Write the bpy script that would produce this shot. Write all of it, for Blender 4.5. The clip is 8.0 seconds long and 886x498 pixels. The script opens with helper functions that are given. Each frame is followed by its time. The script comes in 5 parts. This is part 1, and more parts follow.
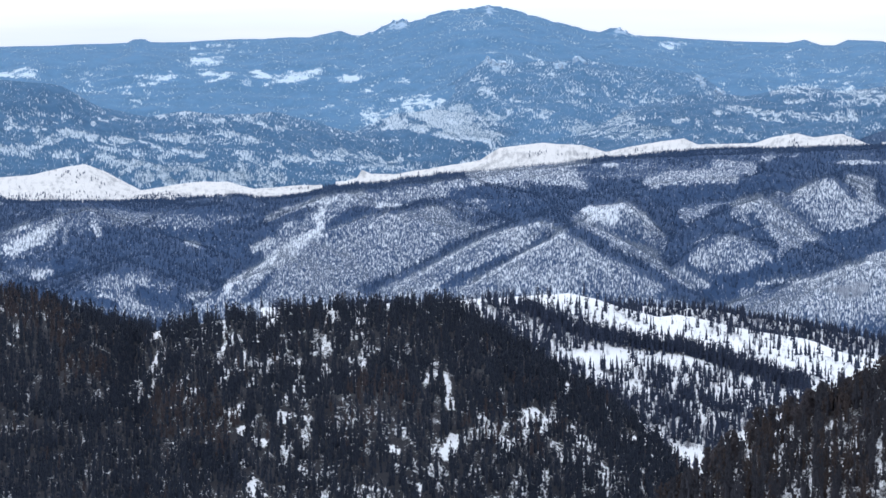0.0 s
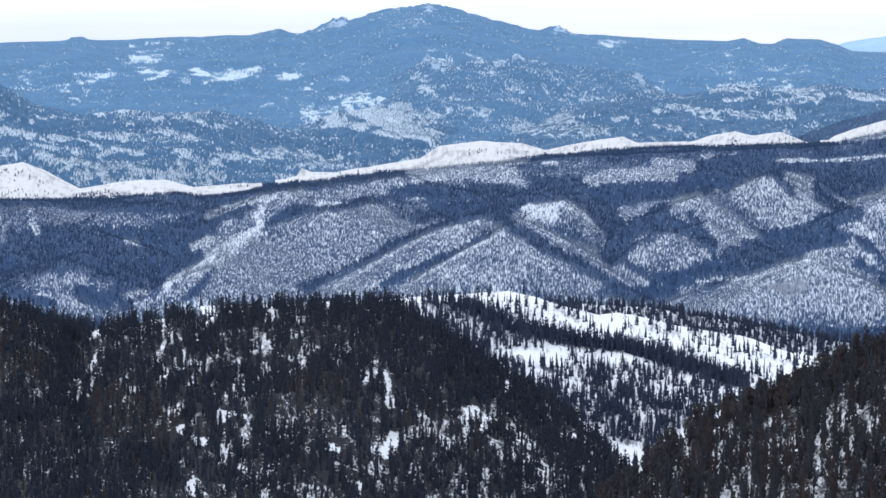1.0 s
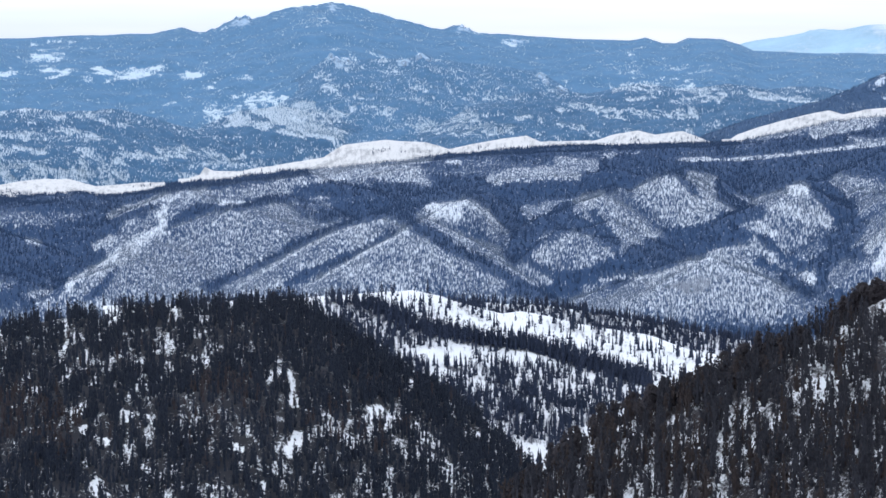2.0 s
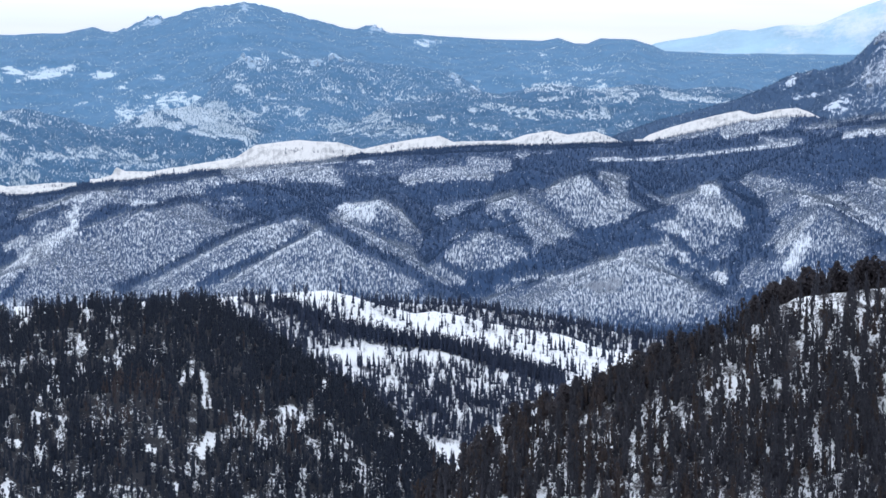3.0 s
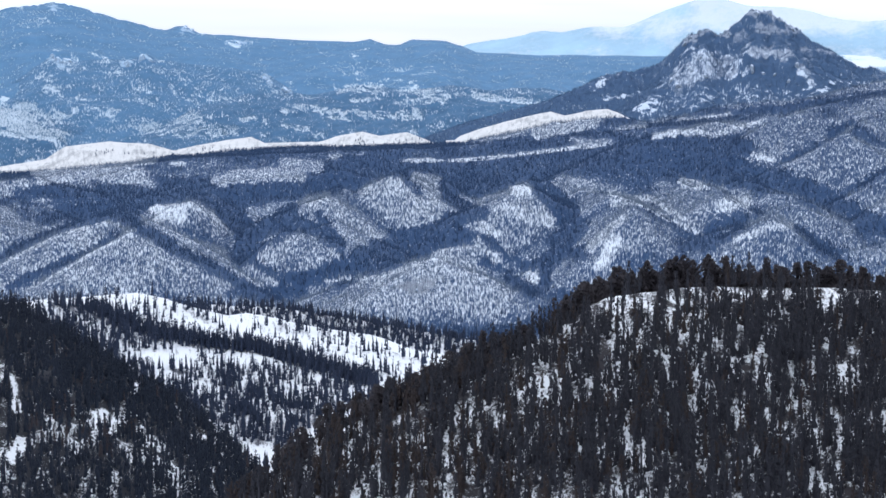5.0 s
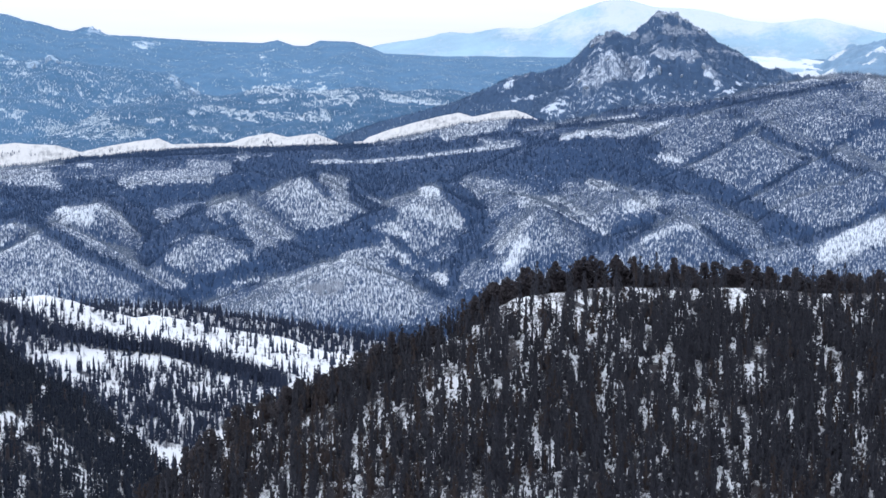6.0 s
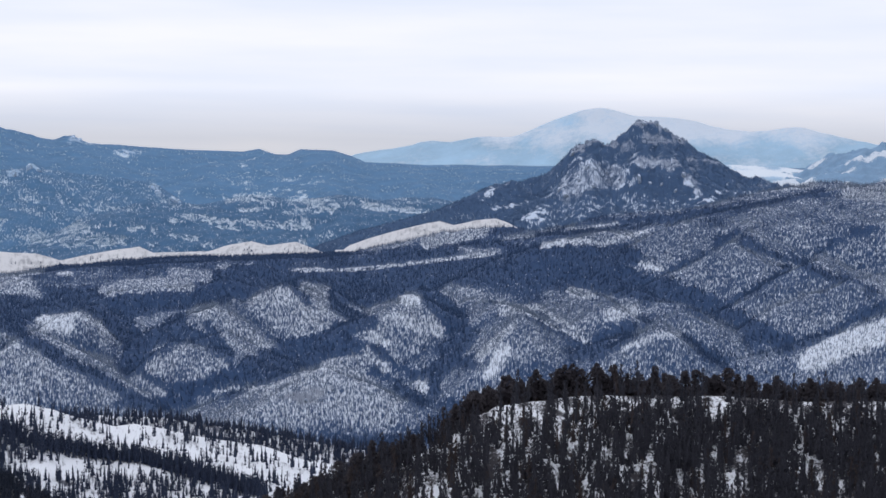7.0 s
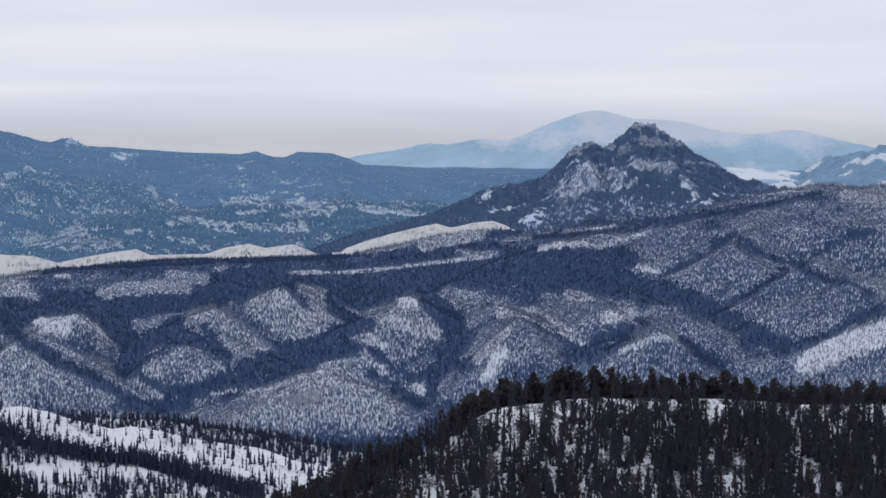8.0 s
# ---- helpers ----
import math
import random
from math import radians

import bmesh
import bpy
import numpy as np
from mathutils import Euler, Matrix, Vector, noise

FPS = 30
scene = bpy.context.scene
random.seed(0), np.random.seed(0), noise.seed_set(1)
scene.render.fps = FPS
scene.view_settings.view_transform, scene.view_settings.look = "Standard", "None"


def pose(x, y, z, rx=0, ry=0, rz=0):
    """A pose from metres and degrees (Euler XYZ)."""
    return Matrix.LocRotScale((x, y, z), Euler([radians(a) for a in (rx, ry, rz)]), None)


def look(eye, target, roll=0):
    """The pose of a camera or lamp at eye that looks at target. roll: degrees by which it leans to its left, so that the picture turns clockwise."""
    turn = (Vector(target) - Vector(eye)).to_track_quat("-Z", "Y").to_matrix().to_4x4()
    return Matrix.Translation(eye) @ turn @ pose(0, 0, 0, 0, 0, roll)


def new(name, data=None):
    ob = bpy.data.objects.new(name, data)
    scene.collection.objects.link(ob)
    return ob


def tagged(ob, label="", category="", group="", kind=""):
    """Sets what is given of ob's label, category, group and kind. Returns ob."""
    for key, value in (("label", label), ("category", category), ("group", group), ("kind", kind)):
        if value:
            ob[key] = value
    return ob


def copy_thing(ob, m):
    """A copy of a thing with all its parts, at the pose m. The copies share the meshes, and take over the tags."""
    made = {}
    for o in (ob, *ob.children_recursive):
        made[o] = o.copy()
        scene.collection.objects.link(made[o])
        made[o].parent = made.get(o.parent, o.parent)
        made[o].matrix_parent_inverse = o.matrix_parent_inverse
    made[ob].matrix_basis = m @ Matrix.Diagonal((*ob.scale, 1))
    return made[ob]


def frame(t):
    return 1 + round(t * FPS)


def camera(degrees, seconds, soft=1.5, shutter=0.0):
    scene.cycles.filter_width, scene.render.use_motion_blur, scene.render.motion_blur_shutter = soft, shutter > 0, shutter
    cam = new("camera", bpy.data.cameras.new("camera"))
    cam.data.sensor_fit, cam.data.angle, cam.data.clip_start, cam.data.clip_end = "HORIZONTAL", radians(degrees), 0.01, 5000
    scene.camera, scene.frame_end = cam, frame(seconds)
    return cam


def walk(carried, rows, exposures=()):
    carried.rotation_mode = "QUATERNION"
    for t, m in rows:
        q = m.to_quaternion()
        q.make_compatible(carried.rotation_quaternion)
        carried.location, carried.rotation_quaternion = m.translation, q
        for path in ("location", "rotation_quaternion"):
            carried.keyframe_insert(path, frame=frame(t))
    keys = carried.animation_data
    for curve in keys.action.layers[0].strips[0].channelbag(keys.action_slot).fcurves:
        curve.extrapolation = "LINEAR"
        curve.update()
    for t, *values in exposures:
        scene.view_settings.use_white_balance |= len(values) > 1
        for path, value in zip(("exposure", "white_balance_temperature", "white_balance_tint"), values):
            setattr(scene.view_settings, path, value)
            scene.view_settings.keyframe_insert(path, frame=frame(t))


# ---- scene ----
# A hovering camera turns slowly over snowy pine country. Metres; the far ranges stand nearer than in nature,
# within the camera's reach, and keep their bearings and rises as seen from the eye.
cam = camera(20.2, 8.0, soft=1.65)
EYE = 300.0
ROWS = [
    (0.0, 0.0, -4.354, 0.0), (0.5, -0.689, -4.372, -0.02), (1.0, -1.386, -4.398, -0.05),
    (1.5, -2.442, -4.41, -0.09), (2.0, -3.601, -4.417, -0.13), (2.2, -4.04, -4.419, -0.14),
    (3.3, -6.20, -4.40, -0.21), (3.5, -6.618, -4.395, -0.22), (4.0, -7.695, -4.394, -0.26),
    (4.5, -8.786, -4.376, -0.27), (5.0, -9.929, -4.366, -0.26), (5.2, -10.37, -4.37, -0.26),
    (5.6, -11.24, -4.37, -0.26), (6.0, -12.04, -4.33, -0.27), (6.3, -12.386, -4.178, -0.27), (6.4, -12.41, -3.79, -0.28),
    (6.5, -12.425, -2.995, -0.285), (6.6, -12.44, -2.27, -0.285), (6.7, -12.455, -1.945, -0.285), (6.8, -12.465, -1.89, -0.285),
    (7.0, -12.486, -1.834, -0.285), (7.5, -12.508, -1.81, -0.28), (8.0, -12.548, -1.775, -0.29),
]
EXPOSURES = [(0.0, -0.38, 5950, 9), (5.2, -0.40, 5910, 9), (6.3, -0.32, 6000, 11), (6.5, -0.29, 6040, 12), (6.9, -0.83, 6110, 13), (7.2, -1.10, 6110, 13), (8.0, -1.20, 6110, 13)]
walk(cam, [(t, pose(0, 0, EYE, 90 + pitch, roll, yaw)) for t, yaw, pitch, roll in ROWS], EXPOSURES)

# ---- light: a thin high overcast with a soft sun ----
SUN_BEARING, SUN_HEIGHT = -70.0, 38.0
world = bpy.data.worlds.new("sky")
scene.world = world
world.use_nodes = True
wn, wl = world.node_tree.nodes, world.node_tree.links
wn.clear()
sky = wn.new("ShaderNodeTexSky")
sky.sky_type = "NISHITA"
sky.sun_disc = False
sky.sun_elevation, sky.sun_rotation = radians(SUN_HEIGHT), radians(SUN_BEARING)
sky_bg = wn.new("ShaderNodeBackground")
sky_bg.inputs["Strength"].default_value = 0.12
wl.new(sky.outputs[0], sky_bg.inputs["Color"])
veil_bg = wn.new("ShaderNodeBackground")
veil_bg.inputs["Strength"].default_value = 1.22
tc = wn.new("ShaderNodeTexCoord")
mp = wn.new("ShaderNodeMapping")
mp.inputs["Scale"].default_value = (2.2, 2.2, 26.0)
mp.inputs["Rotation"].default_value = (0.02, 0.05, 0.0)
wl.new(tc.outputs["Generated"], mp.inputs["Vector"])
cloud = wn.new("ShaderNodeTexNoise")
cloud.inputs["Scale"].default_value, cloud.inputs["Detail"].default_value = 2.4, 5.0
wl.new(mp.outputs[0], cloud.inputs["Vector"])
cr = wn.new("ShaderNodeValToRGB")
cr.color_ramp.elements[0].position, cr.color_ramp.elements[0].color = 0.32, (0.82, 0.86, 0.94, 1)
cr.color_ramp.elements[1].position, cr.color_ramp.elements[1].color = 0.68, (0.98, 0.97, 0.98, 1)
wl.new(cloud.outputs["Fac"], cr.inputs[0])
# the veil is thinnest low over the horizon and thickens upwards
zsep = wn.new("ShaderNodeSeparateXYZ")
wl.new(tc.outputs["Generated"], zsep.inputs[0])
thick = wn.new("ShaderNodeMapRange")
for key, v in (("From Min", 0.012), ("From Max", 0.032), ("To Min", 1.44), ("To Max", 2.02)):
    thick.inputs[key].default_value = v
wl.new(zsep.outputs["Z"], thick.inputs["Value"])
wl.new(thick.outputs["Result"], veil_bg.inputs["Strength"])
wl.new(cr.outputs[0], veil_bg.inputs["Color"])
wmix = wn.new("ShaderNodeMixShader")
wmix.inputs[0].default_value = 0.93
wl.new(sky_bg.outputs[0], wmix.inputs[1])
wl.new(veil_bg.outputs[0], wmix.inputs[2])
wout = wn.new("ShaderNodeOutputWorld")
wl.new(wmix.outputs[0], wout.inputs[0])

sun = new("sun", bpy.data.lights.new("sun", "SUN"))
sun.data.energy, sun.data.angle, sun.data.color = 0.45, radians(10), (1.0, 0.95, 0.88)
sb, sh = radians(SUN_BEARING), radians(SUN_HEIGHT)
sun.matrix_world = look((0, 0, 900), (-900 * math.sin(sb) * math.cos(sh), -900 * math.cos(sb) * math.cos(sh), 900 - 900 * math.sin(sh)))


# ---- materials ----
def nodes(name):
    m = bpy.data.materials.new(name)
    m.use_nodes = True
    n, l = m.node_tree.nodes, m.node_tree.links
    b = n["Principled BSDF"]
    b.inputs["Specular IOR Level"].default_value = 0.2
    return m, n, l, b


def noise_node(n, l, coord, scale, detail=4.0, rough=0.6, stretch=None):
    t = n.new("ShaderNodeTexNoise")
    t.inputs["Scale"].default_value, t.inputs["Detail"].default_value, t.inputs["Roughness"].default_value = scale, detail, rough
    if stretch:
        k = n.new("ShaderNodeMapping")
        k.inputs["Scale"].default_value = stretch
        l.new(coord, k.inputs["Vector"])
        coord = k.outputs[0]
    l.new(coord, t.inputs["Vector"])
    return t.outputs["Fac"]


def ramp(n, l, fac, lo, hi, a=(0, 0, 0), b=(1, 1, 1)):
    r = n.new("ShaderNodeValToRGB")
    e = r.color_ramp.elements
    e[0].position, e[1].position = lo, hi
    e[0].color, e[1].color = (*a, 1), (*b, 1)
    l.new(fac, r.inputs[0])
    return r.outputs[0]


def mixc(n, l, fac, a, b, how="MIX"):
    m = n.new("ShaderNodeMix")
    m.data_type, m.blend_type = "RGBA", how
    for v, i in ((fac, 0), (a, 6), (b, 7)):
        if isinstance(v, (int, float)):
            m.inputs[i].default_value = v
        elif isinstance(v, tuple):
            m.inputs[i].default_value = (*v, 1)
        else:
            l.new(v, m.inputs[i])
    return m.outputs[2]


def math_node(n, l, op, a, b):
    m = n.new("ShaderNodeMath")
    m.operation = op
    m.use_clamp = op in ("ADD", "SUBTRACT", "MULTIPLY")
    for i, v in enumerate((a, b)):
        if isinstance(v, (int, float)):
            m.inputs[i].default_value = v
        else:
            l.new(v, m.inputs[i])
    return m.outputs[0]


def mul_add(n, l, a, k, c):
    m = n.new("ShaderNodeMath")
    m.operation = "MULTIPLY_ADD"
    for i, v in enumerate((a, k, c)):
        if isinstance(v, (int, float)):
            m.inputs[i].default_value = v
        else:
            l.new(v, m.inputs[i])
    return m.outputs[0]


def bump(n, l, b, height, distance, strength=0.6):
    k = n.new("ShaderNodeBump")
    k.inputs["Distance"].default_value, k.inputs["Strength"].default_value = distance, strength
    l.new(height, k.inputs["Height"])
    l.new(k.outputs[0], b.inputs["Normal"])


def land(name, snow, litter, size, cover=0.5, patch=1.0, rock=None, fade=(0.40, 0.62), dash=None, fleck=None, deep=None, side=True):
    """Snow over litter and grass: the vertex attribute wood says where the woods grow, noise breaks the edge."""
    m, n, l, b = nodes(name)
    tc = n.new("ShaderNodeTexCoord").outputs["Object"]
    if side:  # across the slope by bearing, so that strokes run straight uphill
        at, xyz, mix = n.new("ShaderNodeAttribute"), n.new("ShaderNodeSeparateXYZ"), n.new("ShaderNodeCombineXYZ")
        at.attribute_name = "side"
        l.new(tc, xyz.inputs[0])
        for value, i in ((at.outputs["Fac"], 0), (xyz.outputs["Y"], 1), (xyz.outputs["Z"], 2)):
            l.new(value, mix.inputs[i])
        tc = mix.outputs[0]
    if deep:  # patches drawn out up and down the slope
        k = n.new("ShaderNodeMapping")
        k.inputs["Scale"].default_value = deep
        l.new(tc, k.inputs["Vector"])
        tc = k.outputs[0]
    wood = n.new("ShaderNodeAttribute")
    wood.attribute_name = "wood"
    big = noise_node(n, l, tc, 1.0 / size, 6.0, 0.65)
    fine = noise_node(n, l, tc, 9.0 / size, 5.0, 0.7)
    speck = noise_node(n, l, tc, 40.0 / size, 3.0, 0.6)
    f = mul_add(n, l, big, 1.1, cover - 1.5 - (0.5 * dash[1] if dash else 0.0))
    if dash:  # thin upright strokes of brush and trunks, with their shadows painted in
        f = mul_add(n, l, noise_node(n, l, tc, 1.0 / dash[0], 3.0, 0.6, (1.0, 0.18, 0.18)), dash[1], f)
    f = mul_add(n, l, fine, 1.3, f)
    f = mul_add(n, l, speck, 0.6, f)
    f = mul_add(n, l, wood.outputs["Fac"], patch, f)
    bare = ramp(n, l, f, *fade)
    snow_c = mixc(n, l, fine, tuple(c * 0.86 for c in snow), snow)
    lit_c = mixc(n, l, big, tuple(c * 0.6 for c in litter), tuple(c * 1.4 for c in litter))
    col = mixc(n, l, bare, snow_c, lit_c)
    if fleck:  # small clearings full of snow
        fl = noise_node(n, l, tc, 1.0 / fleck[0], 3.0, 0.6, (1.0, 0.5, 0.8))
        fl = mul_add(n, l, big, 1.0, fl)
        fl = mul_add(n, l, wood.outputs["Fac"], -0.42, fl)
        col = mixc(n, l, ramp(n, l, fl, fleck[1], fleck[1] + 0.13), col, fleck[2])
    if rock:
        at = n.new("ShaderNodeAttribute")
        at.attribute_name = "rock"
        streak = noise_node(n, l, tc, 5.0 / size, 5.0, 0.7, (1.0, 1.0, 0.35))
        rc = mixc(n, l, streak, tuple(c * 0.28 for c in rock), tuple(c * 1.55 for c in rock))
        rm = mul_add(n, l, fine, 1.4, -1.15)
        rm = mul_add(n, l, big, 0.9, rm)
        rf = ramp(n, l, mul_add(n, l, at.outputs["Fac"], 0.9, rm), 0.36, 0.62)
        col = mixc(n, l, rf, col, rc)
    l.new(col, b.inputs["Base Color"])
    b.inputs["Roughness"].default_value = 0.85
    bump(n, l, b, fine, size * 0.02)
    return m


def leafy(name, dark, light, trunk=False):
    """Needles: tone varies from tree to tree and from tuft to tuft."""
    m, n, l, b = nodes(name)
    tc = n.new("ShaderNodeTexCoord").outputs["Object"]
    g = n.new("ShaderNodeNewGeometry")
    o = n.new("ShaderNodeObjectInfo")
    k = math_node(n, l, "ADD", math_node(n, l, "MULTIPLY", g.outputs["Random Per Island"], 0.6), math_node(n, l, "MULTIPLY", o.outputs["Random"], 0.4))
    c = mixc(n, l, k, dark, light)
    grain = noise_node(n, l, tc, 1.6, 3.0)
    c = mixc(n, l, math_node(n, l, "MULTIPLY", grain, 0.6), c, tuple(v * 0.5 for v in dark))
    l.new(c, b.inputs["Base Color"])
    b.inputs["Roughness"].default_value = 0.75
    return m


SNOW = (0.82, 0.84, 0.88)
M_HILL = land("hill_snow_and_grass", SNOW, (0.036, 0.033, 0.038), 5.0, 0.18, 0.62, fade=(0.40, 0.60), deep=(1.0, 0.4, 0.4))
M_LEFT = land("hill_snow_and_litter", SNOW, (0.022, 0.023, 0.030), 6.0, 0.10, 0.66, fade=(0.48, 0.54), deep=(1.0, 0.3, 0.5))
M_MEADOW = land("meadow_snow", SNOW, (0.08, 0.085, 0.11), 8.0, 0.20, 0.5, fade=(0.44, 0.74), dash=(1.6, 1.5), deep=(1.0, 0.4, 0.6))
# middle distance: the blue of the litter is haze painted into the ground
M_SPUR_HAZED = land("burnt_slope_snow_hazed", (0.71, 0.765, 0.845), (0.031, 0.063, 0.138), 2.4, 0.22, 1.25, rock=(0.24, 0.27, 0.33), fade=(0.16, 0.88), dash=(1.15, 4.0), fleck=(2.2, 1.10, (0.78, 0.82, 0.88)))
M_BARE = land("bare_ridge_snow", (0.69, 0.685, 0.69), (0.36, 0.365, 0.38), 12.0, 0.30, 0.7, fade=(0.40, 0.72), dash=(4.0, 1.3))
# the butte's blue litter, snow and rock have distance haze mixed into them
M_BUTTE_HAZED = land("butte_slopes_hazed", (0.58, 0.66, 0.78), (0.055, 0.100, 0.188), 7.0, 0.12, 0.9, rock=(0.32, 0.365, 0.45), dash=(2.0, 2.0), fleck=(3.0, 1.0, (0.62, 0.68, 0.79)))
# far ranges: haze is painted into the base colours, bluer with distance
M_FAR_HAZED = land("far_mountain_hazed", (0.54, 0.65, 0.75), (0.089, 0.187, 0.318), 26.0, 0.08, 0.85, rock=(0.34, 0.46, 0.61), fade=(0.45, 0.60), dash=(2.0, 1.9), fleck=(5.0, 1.01, (0.66, 0.76, 0.85)))
M_FRONT_HAZED = land("mountain_front_hazed", (0.48, 0.58, 0.69), (0.075, 0.158, 0.274), 22.0, 0.07, 0.85, rock=(0.34, 0.46, 0.60), fade=(0.43, 0.57), dash=(1.6, 2.8), fleck=(4.0, 1.04, (0.70, 0.78, 0.86)))
M_FOOT_HAZED = land("foothills", (0.53, 0.62, 0.72), (0.062, 0.132, 0.235), 18.0, 0.08, 0.95, rock=(0.38, 0.44, 0.54), fade=(0.44, 0.58), dash=(1.5, 3.4), fleck=(4.0, 1.08, (0.66, 0.75, 0.85)))
# farthest land: thick haze painted in as the palest blues
M_FARSNOW_HAZED = land("far_snow_field_hazed", (0.76, 0.82, 0.88), (0.34, 0.48, 0.62), 40.0, 0.18, 0.8)
M_CRAG_HAZED = land("far_crag_hazed", (0.68, 0.74, 0.81), (0.20, 0.315, 0.45), 30.0, 0.16, 0.85, fade=(0.40, 0.62))
M_HAZE = land("haze_tinted_summit_snow", (0.66, 0.73, 0.81), (0.34, 0.495, 0.63), 120.0, 0.18, 0.8, fade=(0.20, 0.90))
M_GROUND = land("valley_ground", SNOW, (0.05, 0.055, 0.07), 60.0, 0.15, 0.7, side=False)
M_PINE = leafy("pine_needles", (0.020, 0.018, 0.024), (0.058, 0.050, 0.056))
M_PINE_H = leafy("pine_needles_slope", (0.016, 0.018, 0.027), (0.046, 0.046, 0.060))
M_PINE_L = leafy("pine_needles_dense", (0.008, 0.013, 0.026), (0.024, 0.032, 0.055))
M_RUST = leafy("dry_needles", (0.026, 0.021, 0.025), (0.054, 0.043, 0.049))
M_BROWN = leafy("brown_needles", (0.026, 0.020, 0.021), (0.058, 0.044, 0.043))
M_BARK = leafy("bark", (0.03, 0.022, 0.018), (0.07, 0.05, 0.04))
# mid-distance needles, blued in the base colour to stand for haze
M_FIR_MID_HAZED = leafy("distant_needles_hazed", (0.026, 0.054, 0.122), (0.038, 0.075, 0.158))
# lighter and bluer than the needles are, for haze on the butte
M_FIR_BUTTE_HAZED = leafy("butte_needles_hazed", (0.054, 0.102, 0.192), (0.074, 0.132, 0.245))
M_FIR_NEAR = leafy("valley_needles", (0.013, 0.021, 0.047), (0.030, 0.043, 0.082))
# burnt wood paled to blue-grey, as seen through haze
M_SNAG_HAZED = leafy("burnt_trunks_hazed", (0.085, 0.122, 0.190), (0.22, 0.265, 0.345))
# needles paled to blue, the haze of the far slopes put into their colour
M_FIR_FAR_HAZED = leafy("far_needles_hazed", (0.078, 0.166, 0.280), (0.115, 0.222, 0.345))

# ---- noise and sheets of land ----
RNG = np.random.default_rng(11)
TABLE = RNG.random((256, 256))


def vnoise(x, y):
    xi, yi = np.floor(x).astype(int), np.floor(y).astype(int)
    fx, fy = x - xi, y - yi
    fx, fy = fx * fx * (3 - 2 * fx), fy * fy * (3 - 2 * fy)
    a, b = TABLE[xi & 255, yi & 255], TABLE[(xi + 1) & 255, yi & 255]
    c, d = TABLE[xi & 255, (yi + 1) & 255], TABLE[(xi + 1) & 255, (yi + 1) & 255]
    return (a + (b - a) * fx) * (1 - fy) + (c + (d - c) * fx) * fy


def fbm(x, y, size, octaves=4, seed=0):
    """Noise about 0, within about half a unit."""
    out, amp, k = 0.0, 1.0, 1.0 / size
    for i in range(octaves):
        out = out + amp * (vnoise(x * k + 17.3 * (seed + i), y * k - 9.7 * (seed + 2 * i)) - 0.5)
        amp, k = amp * 0.5, k * 2.03
    return out


def ridged(x, y, size, octaves=4, seed=0):
    out, amp, k = 0.0, 0.5, 1.0 / size
    for i in range(octaves):
        out = out + amp * (1 - abs(2 * vnoise(x * k + 31.7 * (seed + i), y * k + 5.1 * (seed + i)) - 1))
        amp, k = amp * 0.5, k * 2.1
    return out


def place(node):
    """World x, y, z of a node (bearing, rise, distance) from the eye."""
    b, e, r = node
    return r * math.sin(radians(b)), r * math.cos(radians(b)), EYE + r * math.tan(radians(e))


def raw_mesh(name, verts, faces, smooth=False):
    """A mesh from arrays of corners and of faces with the same number of corners."""
    me = bpy.data.meshes.new(name)
    verts, faces = np.asarray(verts, np.float32), np.asarray(faces, np.int32)
    n, k = faces.shape
    me.vertices.add(len(verts)), me.loops.add(n * k), me.polygons.add(n)
    me.vertices.foreach_set("co", verts.ravel())
    me.loops.foreach_set("vertex_index", faces.ravel())
    me.polygons.foreach_set("loop_start", np.arange(0, n * k, k, dtype=np.int32))
    if smooth:
        me.polygons.foreach_set("use_smooth", np.ones(n, bool))
    me.update(calc_edges=True)
    return me


class Sheet:
    """A sheet of land over a fan of bearings and distances; wood is how thickly it is grown, rock how bare."""

    def __init__(self, bearings, r):
        self.b = np.asarray(bearings)[:, None] + 0 * r
        self.r = r
        self.x, self.y = r * np.sin(np.radians(self.b)), r * np.cos(np.radians(self.b))
        self.z, self.wood, self.rock = 0 * r, 0 * r, 0 * r

    def rise(self):
        return np.degrees(np.arctan2(self.z - EYE, self.r))

    def build(self, name, material, label, category, kind="structure"):
        n, m = self.z.shape
        i = np.arange(n * m).reshape(n, m)
        quads = np.stack([i[:-1, :-1], i[:-1, 1:], i[1:, 1:], i[1:, :-1]], -1).reshape(-1, 4)
        me = raw_mesh(name, np.stack([self.x, self.y, self.z], -1).reshape(-1, 3), quads[:, ::-1], smooth=True)
        for key, values in (("wood", self.wood), ("rock", self.rock), ("side", np.radians(self.b) * self.r.mean())):
            me.attributes.new(key, "FLOAT", "POINT").data.foreach_set("value", values.astype(np.float32).ravel())
        me.materials.append(material)
        return tagged(new(name, me), label, category, kind=kind)

    def scatter(self, count, chance, seed):
        """Spots on the sheet, even over its area, kept with the chance that the array gives; count are tried."""
        g = np.random.default_rng(seed)
        n, m = self.z.shape
        u, v = g.random(count * 3) * (n - 1.001), g.random(count * 3) * (m - 1.001)
        i, j = u.astype(int), v.astype(int)
        area = np.abs(np.diff(self.r, axis=1)).mean(0)[j] * self.r[i, j]
        ok = g.random(len(u)) < area / area.max()
        u, v, i, j = u[ok][:count], v[ok][:count], i[ok][:count], j[ok][:count]
        keep = g.random(len(u)) < chance[i, j]
        u, v, i, j = u[keep], v[keep], i[keep], j[keep]
        fu, fv = u - i, v - j
        mix = lambda a: (a[i, j] * (1 - fu) + a[i + 1, j] * fu) * (1 - fv) + (a[i, j + 1] * (1 - fu) + a[i + 1, j + 1] * fu) * fv
        return np.stack([mix(self.x), mix(self.y), mix(self.z)], -1)


